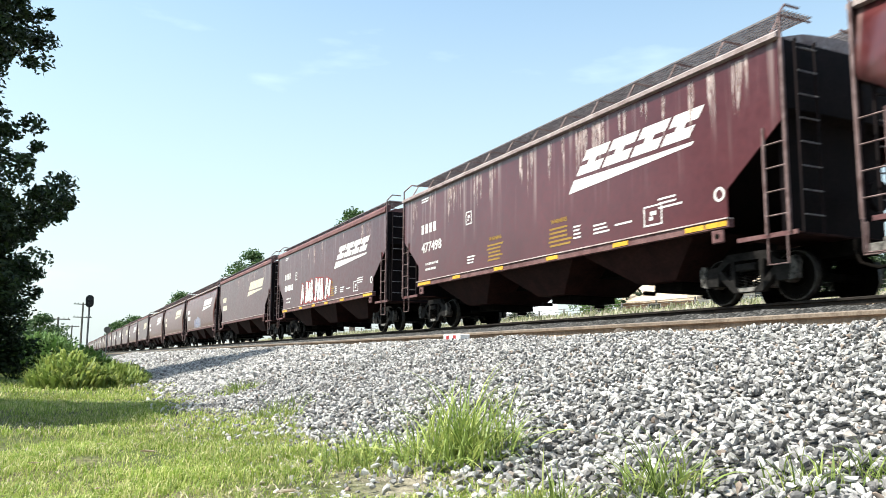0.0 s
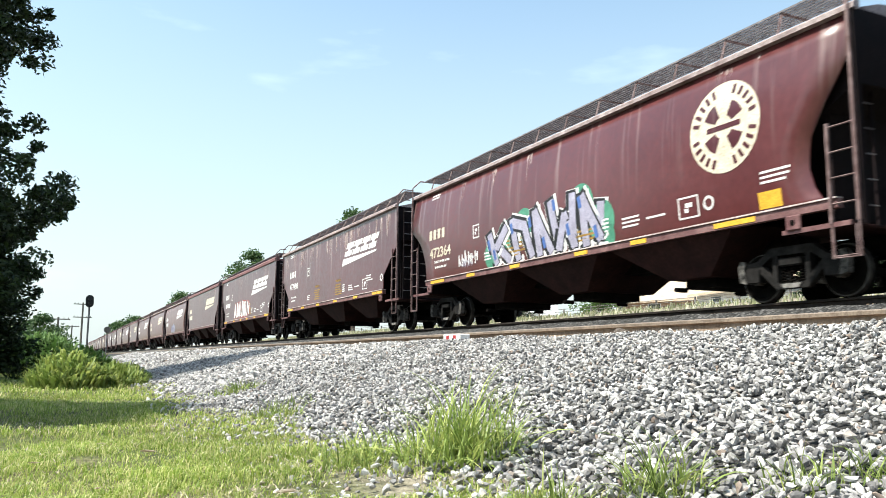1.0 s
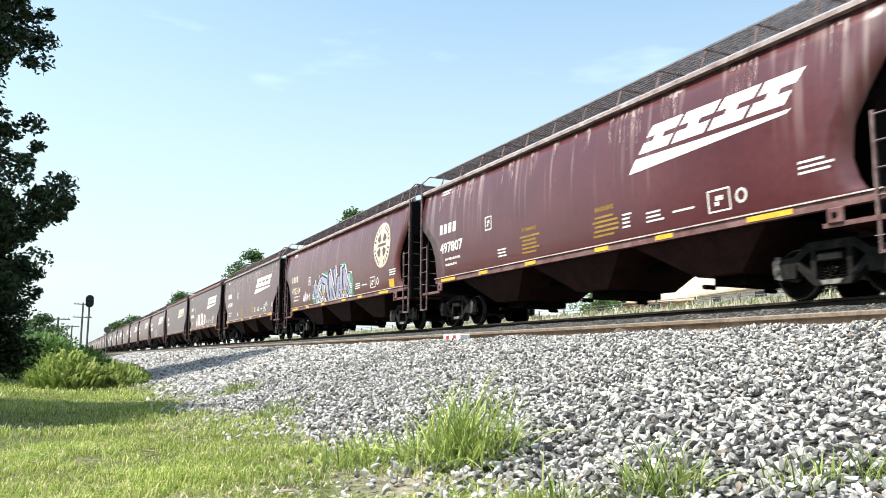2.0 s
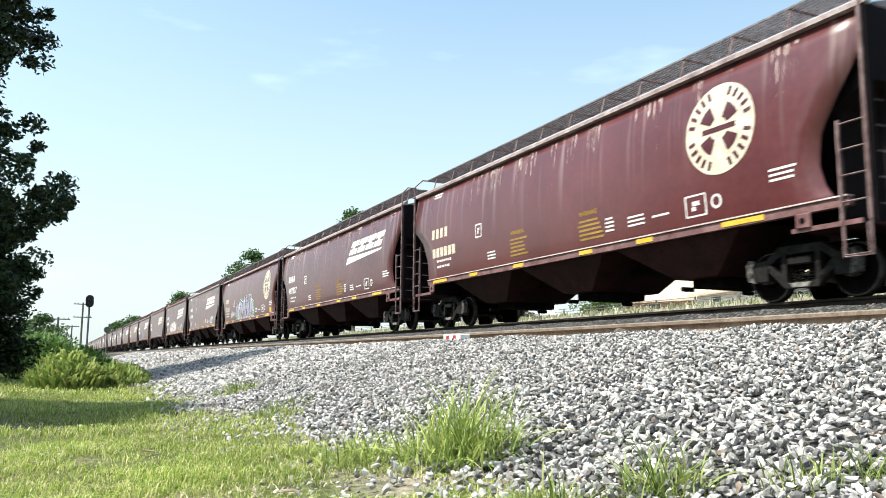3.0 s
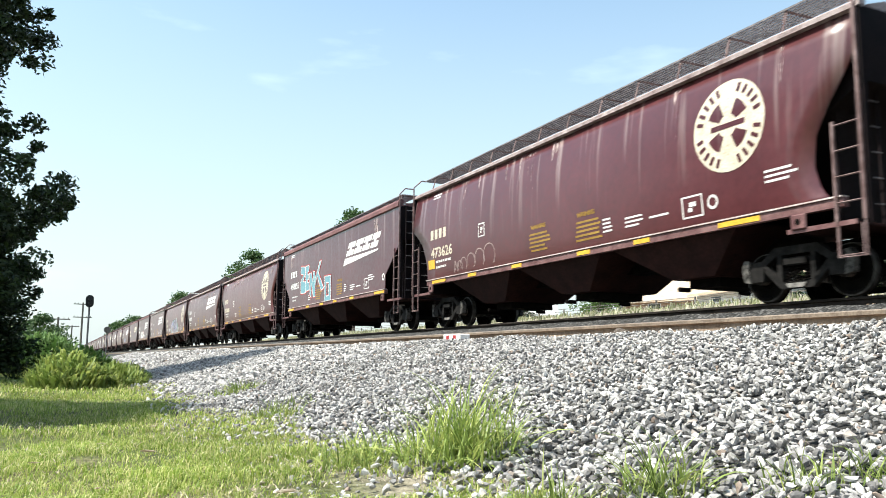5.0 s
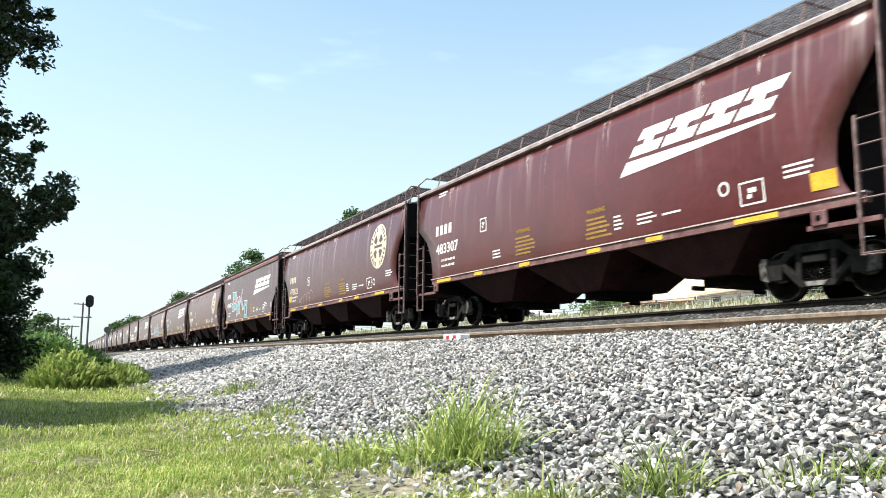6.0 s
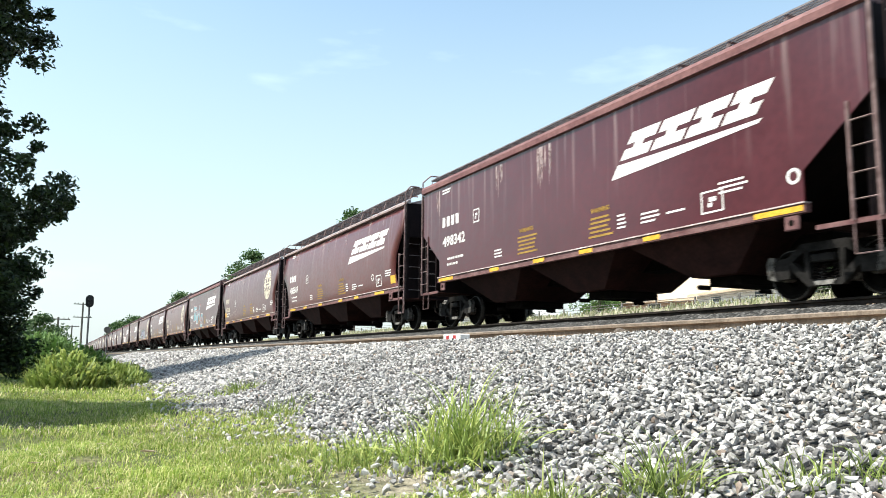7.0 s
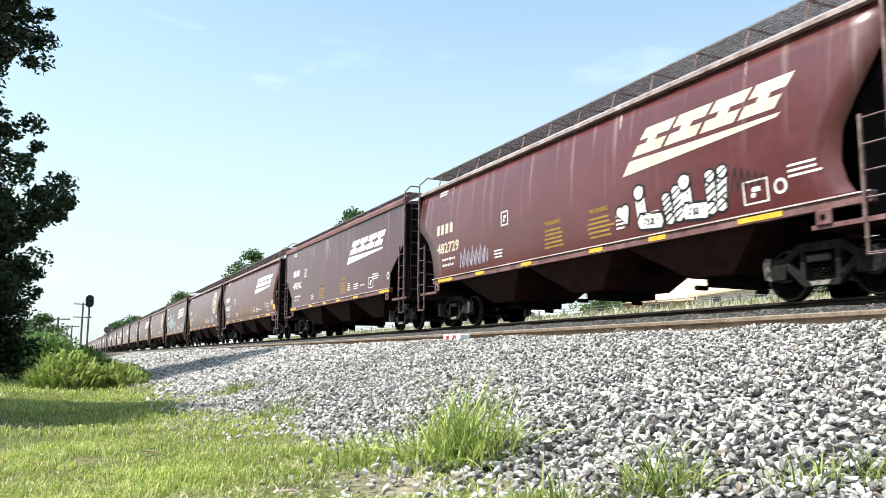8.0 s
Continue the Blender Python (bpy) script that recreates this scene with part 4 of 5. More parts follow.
# number, ink, emblem, streaks, label
DRESS = {
    -1: ("", WHITE, "slant", 8, "brown flat-sided hopper wagon with red and white graffiti"),
    0: ("477498", WHITE, "slant", 34, "faded brown flat-sided hopper wagon with white slanted emblem"),
    1: ("472364", CREAM, "round", 6, "brown round-sided hopper wagon with lilac graffiti and round white emblem"),
    2: ("497807", WHITE, "slant", 26, "brown round-sided hopper wagon streaked with pale dust"),
    3: ("", CREAM, "round", 26, "brown round-sided hopper wagon with round cream emblem"),
    4: ("498655", WHITE, "slant", 5, "brown flat-sided hopper wagon with large pale blue graffiti"),
    5: ("473626", CREAM, "round", 10, "faded brown round-sided hopper wagon with chalk scrawl"),
    6: ("483307", WHITE, "slant", 8, "brown round-sided hopper wagon with white slanted emblem"),
    7: ("498342", WHITE, "slant", 4, "clean dark brown flat-sided hopper wagon with white emblem"),
    8: ("482729", CREAM, "slant", 4, "brown round-sided hopper wagon with white bubble graffiti and heart"),
    9: ("", WHITE, "slant", 8, "faded brown flat-sided hopper wagon with white slanted emblem"),
}


# how far the train has rolled, in metres, at each time; its pace wavers a little
ROLLED = [(0, 0.0), (0.5, 8.95), (1.0, 17.61), (1.5, 26.28), (2.25, 40.45), (3.0, 54.75), (3.5, 64.65), (4.0, 73.6), (4.5, 83.3), (5.25, 97.0), (6.0, 110.6), (6.5, 119.6), (7.0, 129.35), (7.5, 139.25), (8.0, 147.95)]


def rolled(t):
    return along(ROLLED, t)


def car_pose(k, t):
    shift = 0.0 if CARS[k]["body_kind"] == "flat" else 0.1 if k == 1 else 0.2
    return pose(TRACK_X, FIRST - PITCH_L * k + shift + rolled(t), TRACK_Z)


def make_train():
    rnd = random.Random(5)
    for key, paint, roof in ((("flat", 0), PAINT, ROOF_RED), (("flat", 1), PAINT_FADED, ROOF), (("curved", 0), PAINT_ROUND, ROOF), (("curved", 1), PAINT_FADED, ROOF)):
        MODELS[key] = make_car(*key, paint, roof)
    for k in range(9, -22, -1):
        key = KINDS.get(k) or rnd.choice(list(MODELS))
        CARS[k] = copy_thing(MODELS[key], Matrix())
        CARS[k]["body_kind"] = key[0]
        CARS[k].matrix_basis = car_pose(k, 0)
    for m in MODELS.values():
        for o in list(m.children_recursive) + [m]:
            bpy.data.objects.remove(o)
    for k, c in CARS.items():
        kind = (KINDS.get(k) or ("", 0))[0]
        if k in DRESS:
            number, ink, emblem, n, label = DRESS[k]
            standard_marks(k, c, kind, number, ink, emblem, rnd)
            weather_streaks(c, kind, rnd, n)
        else:
            label = "brown covered hopper wagon, dusty, rolling in the train"
            kind = c["body_kind"]
            m = Marks(kind)
            m.bar(11.0, 14.9, 3.3, 3.8, 0.4)
            m.poly([(10.62, 2.92), (10.86, 3.22), (14.95, 3.2), (14.86, 3.13)])
            m.bar(1.7, 3.0, 3.0, 3.35)
            m.bar(1.8, 3.4, 2.4, 2.75)
            m.put("emblem", rnd.choice((WHITE, CREAM)), c)
            weather_streaks(c, kind, rnd, rnd.randint(6, 22))
        tagged(c, label, "freight wagon", "wagons of the train")
    graffiti_wild(CARS[-1], "flat", 5.2, 10.2, 1.62, 2.75, rnd, WHITE, BLACK, RED, BLACK, 0.26)
    graffiti_lilac(CARS[1], "curved")
    graffiti_wild(CARS[1], "curved", 3.6, 4.9, 1.66, 2.25, rnd, WHITE, LILAC, None, LILAC, 0.06)
    graffiti_wild(CARS[-3], "curved", 6.0, 9.5, 1.55, 2.5, rnd, LILAC, AQUA, None, BLUE, 0.2)
    graffiti_block(CARS[4], "flat")
    for k, s0, z0 in ((1, 15.52, 1.58), (6, 16.12, 1.70), (5, 1.28, 1.88)):
        m = Marks("curved", 0.01)
        m.bar(s0, s0 + 0.5, z0, z0 + 0.3)
        m.put("placard_patch", YELLOW, CARS[k], "plain yellow paint patch", "")
    chalk_loops(CARS[5], "curved")
    graffiti_bubbles(CARS[8], "curved")


make_train()


# ---- loose stones, grass and weeds ----
RNG = np.random.default_rng(11)


def mesh_arrays(name, verts, tris, material):
    """A triangle mesh from numpy arrays."""
    me = bpy.data.meshes.new(name)
    me.vertices.add(len(verts))
    me.vertices.foreach_set("co", np.ascontiguousarray(verts, dtype=np.float32).ravel())
    n = len(tris)
    me.loops.add(n * 3)
    me.loops.foreach_set("vertex_index", np.ascontiguousarray(tris, dtype=np.int32).ravel())
    me.polygons.add(n)
    me.polygons.foreach_set("loop_start", np.arange(0, n * 3, 3, dtype=np.int32))
    me.materials.append(material)
    me.update(calc_edges=True)
    me.shade_flat()
    return me


def stone_shapes(n):
    """Angular crushed stones: pulled about, then cut by flat faces."""
    bm = bmesh.new()
    bmesh.ops.create_icosphere(bm, subdivisions=1, radius=1.0)
    base = np.array([v.co for v in bm.verts])
    tri = np.array([[v.index for v in f.verts] for f in bm.faces])
    bm.free()
    out = []
    for _ in range(n):
        v = base * RNG.uniform(0.68, 1.22, (len(base), 1)) + RNG.normal(0, 0.1, base.shape)
        for _ in range(3):
            d = RNG.normal(0, 1, 3)
            d /= np.linalg.norm(d)
            far = np.maximum(0, v @ d - RNG.uniform(0.45, 0.7))
            v = v - far[:, None] * d
        out.append(v * np.array([1.4, RNG.uniform(0.7, 1.05), RNG.uniform(0.5, 0.85)]))
    return out, tri


SHAPES, STONE_TRIS = stone_shapes(16)


def turns(n):
    """n random rotation matrices."""
    a, b, c = RNG.uniform(0, 2 * np.pi, n), RNG.normal(0, 1.1, n), RNG.normal(0, 1.1, n)
    ca, sa, cb, sb, cc, sc = np.cos(a), np.sin(a), np.cos(b), np.sin(b), np.cos(c), np.sin(c)
    z, o = np.zeros(n), np.ones(n)
    ra = np.stack([np.stack([ca, -sa, z], -1), np.stack([sa, ca, z], -1), np.stack([z, z, o], -1)], 1)
    rb = np.stack([np.stack([o, z, z], -1), np.stack([z, cb, -sb], -1), np.stack([z, sb, cb], -1)], 1)
    rc = np.stack([np.stack([cc, z, sc], -1), np.stack([z, o, z], -1), np.stack([-sc, z, cc], -1)], 1)
    return ra @ rb @ rc


def stones(name, places, sizes, label):
    n = len(places)
    pick = RNG.integers(0, len(SHAPES), n)
    v = np.array(SHAPES)[pick] * sizes[:, None, None]
    v = np.einsum("nij,nkj->nki", turns(n), v) + places[:, None, :]
    t = STONE_TRIS[None] + (np.arange(n) * v.shape[1])[:, None, None]
    ob = new(name, mesh_arrays(name, v.reshape(-1, 3), t.reshape(-1, 3), STONE))
    return tagged(ob, label, "stones", kind="stuff")


def scatter(x0, x1, y0, y1, gap, keep):
    xs, ys = np.arange(x0, x1, gap), np.arange(y0, y1, gap)
    p = np.stack(np.meshgrid(xs, ys), -1).reshape(-1, 2) + RNG.uniform(-gap * 0.5, gap * 0.5, (len(xs) * len(ys), 2))
    return np.array([q for q in p if keep(*q)])


def toe_x(y):
    return 1.62 + toe(y)


def on_bank(x, y):
    if y < 0.55 * x or x > 6.2:
        return False
    d = x - toe_x(y) - 0.1
    return d > 0.3 or (d > -0.75 and random.random() < (d + 0.75) ** 2 * 0.8)


bank = bpy.data.objects["ballast_bank"]
pts = scatter(0.6, 6.2, 1.0, 13.0, 0.037, on_bank)
size = RNG.uniform(0.011, 0.028, len(pts))
pl = np.array([(x, y, max(bed(x, y), land(x, y)) + s * 0.15 + RNG.uniform(-0.01, 0.042)) for (x, y), s in zip(pts, size)])
order = np.argsort(np.hypot(pl[:, 0] - 2.6, pl[:, 1] - 2.8))
one_by_one, rest = order[:300], order[300:]
singles = [mesh_arrays("stone", sh, STONE_TRIS, STONE) for sh in SHAPES]
rot = turns(300)
for i, j in enumerate(one_by_one):
    o = new("stone", singles[i % len(singles)])
    o.parent = bank
    o.matrix_basis = Matrix.Translation(pl[j]) @ Matrix(rot[i].tolist()).to_4x4() @ Matrix.Scale(float(size[j]), 4)
o = stones("ballast_stones", pl[rest], size[rest], "grey angular crushed stones heaped on the bank")
pts = scatter(1.0, 6.2, 13.0, 30.0, 0.07, on_bank)
size = RNG.uniform(0.026, 0.055, len(pts))
o = stones("ballast_stones", np.array([(x, y, max(bed(x, y), land(x, y)) + s * 0.1 + RNG.uniform(0, 0.03)) for (x, y), s in zip(pts, size)]), size, "grey crushed stones along the bank")
pts = scatter(1.0, 6.2, 30.0, 80.0, 0.16, on_bank)
size = RNG.uniform(0.05, 0.11, len(pts))
o = stones("ballast_stones", np.array([(x, y, max(bed(x, y), land(x, y))) for (x, y) in pts]), size, "grey crushed stones further down the line")


pts = scatter(0.75, 2.1, 1.8, 9.0, 0.05, lambda x, y: -0.75 < x - toe_x(y) < 0.3 and random.random() < 0.35 + 0.5 * noise.noise((x * 2, y * 2, 5)))
size = RNG.uniform(0.006, 0.022, len(pts))
stones("ballast_stones", np.array([(x, y, max(bed(x, y), land(x, y)) + s * 0.2) for (x, y), s in zip(pts, size)]), size, "small stone chips strewn in the dust at the foot of the bank")


def blades(name, roots, height, width, lean, material, curl=0.5):
    """Grass blades: each a bent, tapering strip of three triangles."""
    n = len(roots)
    a = RNG.uniform(0, 2 * np.pi, n)
    out = np.stack([np.cos(a), np.sin(a), np.zeros(n)], -1)
    side = np.stack([-np.sin(a), np.cos(a), np.zeros(n)], -1) * (width / 2)[:, None]
    ln = (lean * height)[:, None]
    mid = roots + out * ln * 0.35 + np.array([0, 0, 1]) * (height * 0.62)[:, None]
    tip = roots + out * ln + np.array([0, 0, 1]) * (height * (1 - curl * lean * 0.6))[:, None]
    v = np.stack([roots - side, roots + side, mid - side * 0.8, mid + side * 0.8, tip], 1)
    t = np.array([[0, 1, 3], [0, 3, 2], [2, 3, 4]])[None] + (np.arange(n) * 5)[:, None, None]
    return new(name, mesh_arrays(name, v.reshape(-1, 3), t.reshape(-1, 3), material))


def lawn(y0, y1, per, h, w):
    n = int((y1 - y0) * 5.0 * per)
    y = RNG.uniform(y0, y1, n)
    x = RNG.uniform(-1.0 - 0.13 * y1, 2.4, n)
    patch = np.array([noise.noise((a * 0.9, b * 0.9, 7)) + 0.6 * noise.noise((a * 3, b * 3, 2)) for a, b in zip(x, y)])
    d = x - np.array([toe_x(b) for b in y])
    ok = (RNG.uniform(-0.55, 0.45, n) < patch) & (RNG.uniform(-0.25, 0.35, n) > d - 0.1)
    x, y, patch = x[ok], y[ok], patch[ok]
    roots = np.stack([x, y, np.array([max(land(a, b), bed(a, b)) for a, b in zip(x, y)]) - 0.005], -1)
    k = len(x)
    hh = h * RNG.uniform(0.5, 1.3, k) * (1 + 0.6 * np.clip(patch, -0.6, 0.8))
    tagged(blades("grass", roots, hh, w * RNG.uniform(0.6, 1.3, k), RNG.uniform(0.3, 1.7, k), GRASS), "short sunlit green and straw-coloured lawn grass", "grass", kind="stuff")


lawn(1.8, 7.0, 4200, 0.050, 0.0060)
lawn(7.0, 14.0, 1300, 0.065, 0.009)
lawn(14.0, 30.0, 380, 0.09, 0.018)


def straw(n, y0, y1):
    """Dry stalks and clippings lying flat on the bare patches."""
    y = y0 + (y1 - y0) * RNG.uniform(0, 1, n) ** 1.6
    x = RNG.uniform(-2.2, 1.9, n)
    keep = np.array([noise.noise((a * 1.1, b * 1.1, 21)) > 0.02 for a, b in zip(x, y)])
    x, y = x[keep], y[keep]
    k = len(x)
    roots = np.stack([x, y, np.array([max(land(a, b), bed(a, b)) for a, b in zip(x, y)]) + RNG.uniform(0.0, 0.035, k)], -1)
    h = np.full(k, 0.02)
    tagged(blades("straw", roots, h, RNG.uniform(0.003, 0.008, k), RNG.uniform(1.0, 3.2, k), DRY, 0.0), "pale dry straw and clippings strewn on the lawn", "straw", kind="stuff")


DRY = two_tone("dry_leaf", (0.35, 0.28, 0.2), (0.60, 0.52, 0.42), 20.0, 0.8, 0, 0.2)
straw(9000, 2.0, 14.0)


def arching(name, roots, length, width, material):
    """Long grass leaves: each rises, bends over under its own weight and tapers to a point."""
    n, seg = len(roots), 6
    a = RNG.uniform(0, 2 * np.pi, n)
    tilt, bend = np.abs(RNG.normal(0.65, 0.4, n)), RNG.uniform(0.5, 2.4, n)
    side = np.stack([-np.sin(a), np.cos(a), RNG.normal(0, 0.25, n)], -1)
    p, rows = roots.copy(), []
    for k in range(seg + 1):
        f = k / seg
        w = (width * (0.45 + 1.1 * f if f < 0.4 else 0.89 * (1 - f) / 0.6) * 0.5)[:, None]
        rows += [p - side * w, p + side * w]
        ang = tilt + bend * f * f
        p = p + np.stack([np.sin(ang) * np.cos(a), np.sin(ang) * np.sin(a), np.cos(ang)], -1) * (length / seg)[:, None]
    v = np.stack(rows, 1)
    one = []
    for k in range(seg):
        q = 2 * k
        one += [[q, q + 1, q + 3], [q, q + 3, q + 2]]
    t = np.array(one)[None] + (np.arange(n) * (2 * seg + 2))[:, None, None]
    return new(name, mesh_arrays(name, v.reshape(-1, 3), t.reshape(-1, 3), material))


def clump(x, y, r, h, n, material, label, w=0.011):
    a, q = RNG.uniform(0, 2 * np.pi, n), RNG.uniform(0, 1, n) ** 0.7 * r
    xx, yy = x + q * np.cos(a), y + q * np.sin(a)
    roots = np.stack([xx, yy, np.array([max(land(i, j), bed(i, j)) for i, j in zip(xx, yy)]) - 0.01], -1)
    hh = h * RNG.uniform(0.45, 1.2, n) * (1.1 - 0.5 * q / r)
    return tagged(arching("weed_clump", roots, hh, w * RNG.uniform(0.6, 1.4, n), material), label, "weeds", kind="stuff")


clump(2.08, 4.15, 0.33, 0.66, 480, WEED, "tall bright green grass clump growing out of the ballast", 0.012)
clump(1.66, 4.5, 0.32, 0.30, 260, WEED, "low green grass clump at the foot of the ballast", 0.011)
clump(2.35, 12.0, 0.4, 0.28, 240, WEED, "thin green grass clump among stones", 0.016)
clump(1.95, 7.9, 0.26, 0.27, 220, WEED, "small green grass clump among stones", 0.012)
clump(2.35, 8.6, 0.4, 0.18, 120, WEED, "sparse low grass among stones", 0.011)
clump(1.80, 2.75, 0.19, 0.30, 150, WEED, "green grass tuft at the foot of the bank", 0.009)
clump(2.26, 2.68, 0.20, 0.38, 180, WEED, "green grass tuft in the ballast", 0.009)
clump(2.58, 2.26, 0.17, 0.24, 90, WEED, "thin grass tuft in the ballast", 0.008)
clump(2.82, 2.10, 0.18, 0.24, 100, WEED, "thin grass tuft in the ballast", 0.008)
clump(1.35, 5.2, 0.35, 0.15, 300, GRASS, "low straw-coloured grass at the foot of the bank", 0.008)


def weed_bank(x, y, rx, ry, h, n, material, label, w=0.05):
    a, q = RNG.uniform(0, 2 * np.pi, n), np.sqrt(RNG.uniform(0, 1, n))
    xx, yy = x + rx * q * np.cos(a), y + ry * q * np.sin(a)
    roots = np.stack([xx, yy, np.array([land(i, j) for i, j in zip(xx, yy)])], -1)
    roots[:, 2] += RNG.uniform(0, 1, n) ** 1.3 * h * 0.75 * (1.05 - q ** 2)
    return tagged(blades("weed_thicket", roots, h * RNG.uniform(0.2, 0.5, n), w * RNG.uniform(0.5, 1.4, n), RNG.uniform(0.3, 1.3, n), material, 0.5), label, "weeds", kind="stuff")


weed_bank(0.15, 18.6, 0.75, 1.3, 0.78, 2600, WEED, "dense thicket of tall sunlit weeds beside the ballast", 0.06)
weed_bank(1.1, 19.6, 0.7, 1.4, 0.55, 2100, WEED, "sunlit weeds in front of the scrub", 0.045)
weed_bank(0.5, 20.6, 0.8, 1.3, 0.9, 2200, LEAF_LIGHT, "leafy weeds behind the thicket", 0.08)
weed_bank(1.5, 21.8, 0.55, 2.2, 0.5, 1500, WEED, "tall weeds thinning out towards the ballast")
weed_bank(-0.6, 33.0, 1.5, 4.0, 1.5, 4500, LEAF_LIGHT, "leafy green scrub behind the weeds", 0.09)

# ---- trees ----


def leaves(name, centres, radii, per, size, material, parent):
    n = len(centres) * per
    c = np.repeat(np.array(centres), per, 0)
    r = np.repeat(np.array(radii), per)
    d = RNG.normal(0, 1, (n, 3))
    d /= np.linalg.norm(d, axis=1)[:, None]
    p = c + d * (r * RNG.uniform(0.15, 1.0, n) ** 0.6)[:, None] * np.array([1, 1, 0.75])
    m = turns(n)
    s = size * RNG.uniform(0.6, 1.35, n)
    flat = np.array([(-1, 0, 0), (0, -0.45, 0.06), (1, 0, -0.12), (0, 0.45, 0.06)]) * 0.5
    v = np.einsum("nij,kj->nki", m, flat) * s[:, None, None] + p[:, None, :]
    t = np.array([[0, 1, 2], [0, 2, 3]])[None] + (np.arange(n) * 4)[:, None, None]
    ob = new(name, mesh_arrays(name, v.reshape(-1, 3), t.reshape(-1, 3), material))
    ob.parent = parent
    return ob


def limb(bm, p, q, r0, r1, wob, rnd):
    p, q = Vector(p), Vector(q)
    last, rl = p, r0
    for i in range(1, 5):
        f = i / 4
        c = p.lerp(q, f) + Vector((rnd.uniform(-1, 1), rnd.uniform(-1, 1), rnd.uniform(-0.4, 0.4))) * wob * (f < 1)
        r = r0 + (r1 - r0) * f
        tube(bm, last, c, rl, 7, r)
        last, rl = c, r


def tree(x, y, h, spread, base, label, material, seed, per=60, clumps=70, size=0.16, shape=None, blob=0.55, trunk=0.28):
    """A tapered trunk, limbs that reach into the crown, and leaf clumps with gaps."""
    rnd = random.Random(seed)
    z0 = land(x, y)
    t = tagged(empty("tree", Matrix.Translation((x, y, z0))), label, "tree")
    cs, rs = [], []
    tries = 0
    while len(cs) < clumps and tries < clumps * 60:
        tries += 1
        z = rnd.uniform(base, h)
        a, q = rnd.uniform(0, math.tau), rnd.random() ** 0.38
        rr = spread * (shape(z) if shape else math.sin(math.pi * min(1, max(0.05, (z - base + 0.15 * h) / (h * 1.15 - base)))) ** 0.7)
        dx, dy = q * rr * math.cos(a), q * rr * math.sin(a)
        if q < 0.45 and rnd.random() < 0.5:
            continue
        if noise.noise((dx * 0.6 + seed, dy * 0.6, z * 0.6)) < -0.18:
            continue
        cs.append((dx, dy, z))
        rs.append(blob * rnd.uniform(0.6, 1.3))
    bm = bmesh.new()
    limb(bm, (0, 0, -0.2), (rnd.uniform(-0.3, 0.3), rnd.uniform(-0.3, 0.3), h * 0.8), trunk, trunk * 0.25, 0.12, rnd)
    part("trunk", bm, BARK, t)
    bm = bmesh.new()
    for c in cs[:: max(1, len(cs) // 16)]:
        zb = max(base * 0.6, c[2] * 0.62)
        limb(bm, (0, 0, zb), c, trunk * 0.32, 0.02, 0.15, rnd)
    part("limbs", bm, BARK, t)
    leaves("crown", cs, rs, per, size, material, t)
    return t


def edge(z):
    return along([(0.2, 3.4), (1.9, 3.5), (2.9, 3.6), (4.0, 3.7), (4.5, 4.5), (5.1, 5.0), (5.7, 4.6), (6.7, 4.2), (7.0, 2.5), (8.2, 2.4), (8.8, 3.6), (9.6, 3.9), (12.0, 3.4), (15.0, 1.0)], z) / 4.0


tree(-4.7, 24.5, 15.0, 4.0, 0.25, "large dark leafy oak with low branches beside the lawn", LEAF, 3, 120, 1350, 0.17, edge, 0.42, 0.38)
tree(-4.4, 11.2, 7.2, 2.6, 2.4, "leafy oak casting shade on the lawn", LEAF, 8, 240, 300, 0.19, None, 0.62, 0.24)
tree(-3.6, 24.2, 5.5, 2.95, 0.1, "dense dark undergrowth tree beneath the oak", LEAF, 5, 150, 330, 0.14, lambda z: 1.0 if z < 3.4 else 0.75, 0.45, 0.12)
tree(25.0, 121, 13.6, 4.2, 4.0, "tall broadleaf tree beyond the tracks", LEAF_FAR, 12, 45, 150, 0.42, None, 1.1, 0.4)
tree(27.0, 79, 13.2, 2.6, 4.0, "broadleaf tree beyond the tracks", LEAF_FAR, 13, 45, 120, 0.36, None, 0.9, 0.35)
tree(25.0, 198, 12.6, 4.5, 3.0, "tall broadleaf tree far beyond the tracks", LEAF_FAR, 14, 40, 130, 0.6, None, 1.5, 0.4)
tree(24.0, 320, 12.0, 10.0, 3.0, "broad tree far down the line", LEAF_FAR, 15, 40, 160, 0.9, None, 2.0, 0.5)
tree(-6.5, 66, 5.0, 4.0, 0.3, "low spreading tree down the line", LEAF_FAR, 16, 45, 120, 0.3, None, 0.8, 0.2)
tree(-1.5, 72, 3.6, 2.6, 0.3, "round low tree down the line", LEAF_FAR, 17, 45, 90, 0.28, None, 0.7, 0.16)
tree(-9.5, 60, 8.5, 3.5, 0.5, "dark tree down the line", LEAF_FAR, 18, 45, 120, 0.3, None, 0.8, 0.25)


def shrub(x, y, h, r, seed, label, per=60, size=0.12, clumps=36, material=LEAF_LIGHT):
    rnd = random.Random(seed)
    z0 = land(x, y)
    t = tagged(empty("shrub", Matrix.Translation((x, y, z0))), label, "shrub", "shrubs beyond the tracks")
    cs = []
    for _ in range(clumps):
        a, q, z = rnd.uniform(0, math.tau), math.sqrt(rnd.random()), rnd.uniform(0.12, 1) * h
        rr = r * math.sqrt(max(0.1, 1 - (z / h) ** 2 * 0.8))
        cs.append((q * rr * math.cos(a), q * rr * math.sin(a), z * (1 - 0.2 * q)))
    bm = bmesh.new()
    for c in cs[::4]:
        limb(bm, (0, 0, -0.05), c, 0.035, 0.01, 0.06, rnd)
    part("stems", bm, BARK, t)
    leaves("foliage", cs, [0.30 * rnd.uniform(0.7, 1.2) for _ in cs], per, size, material, t)


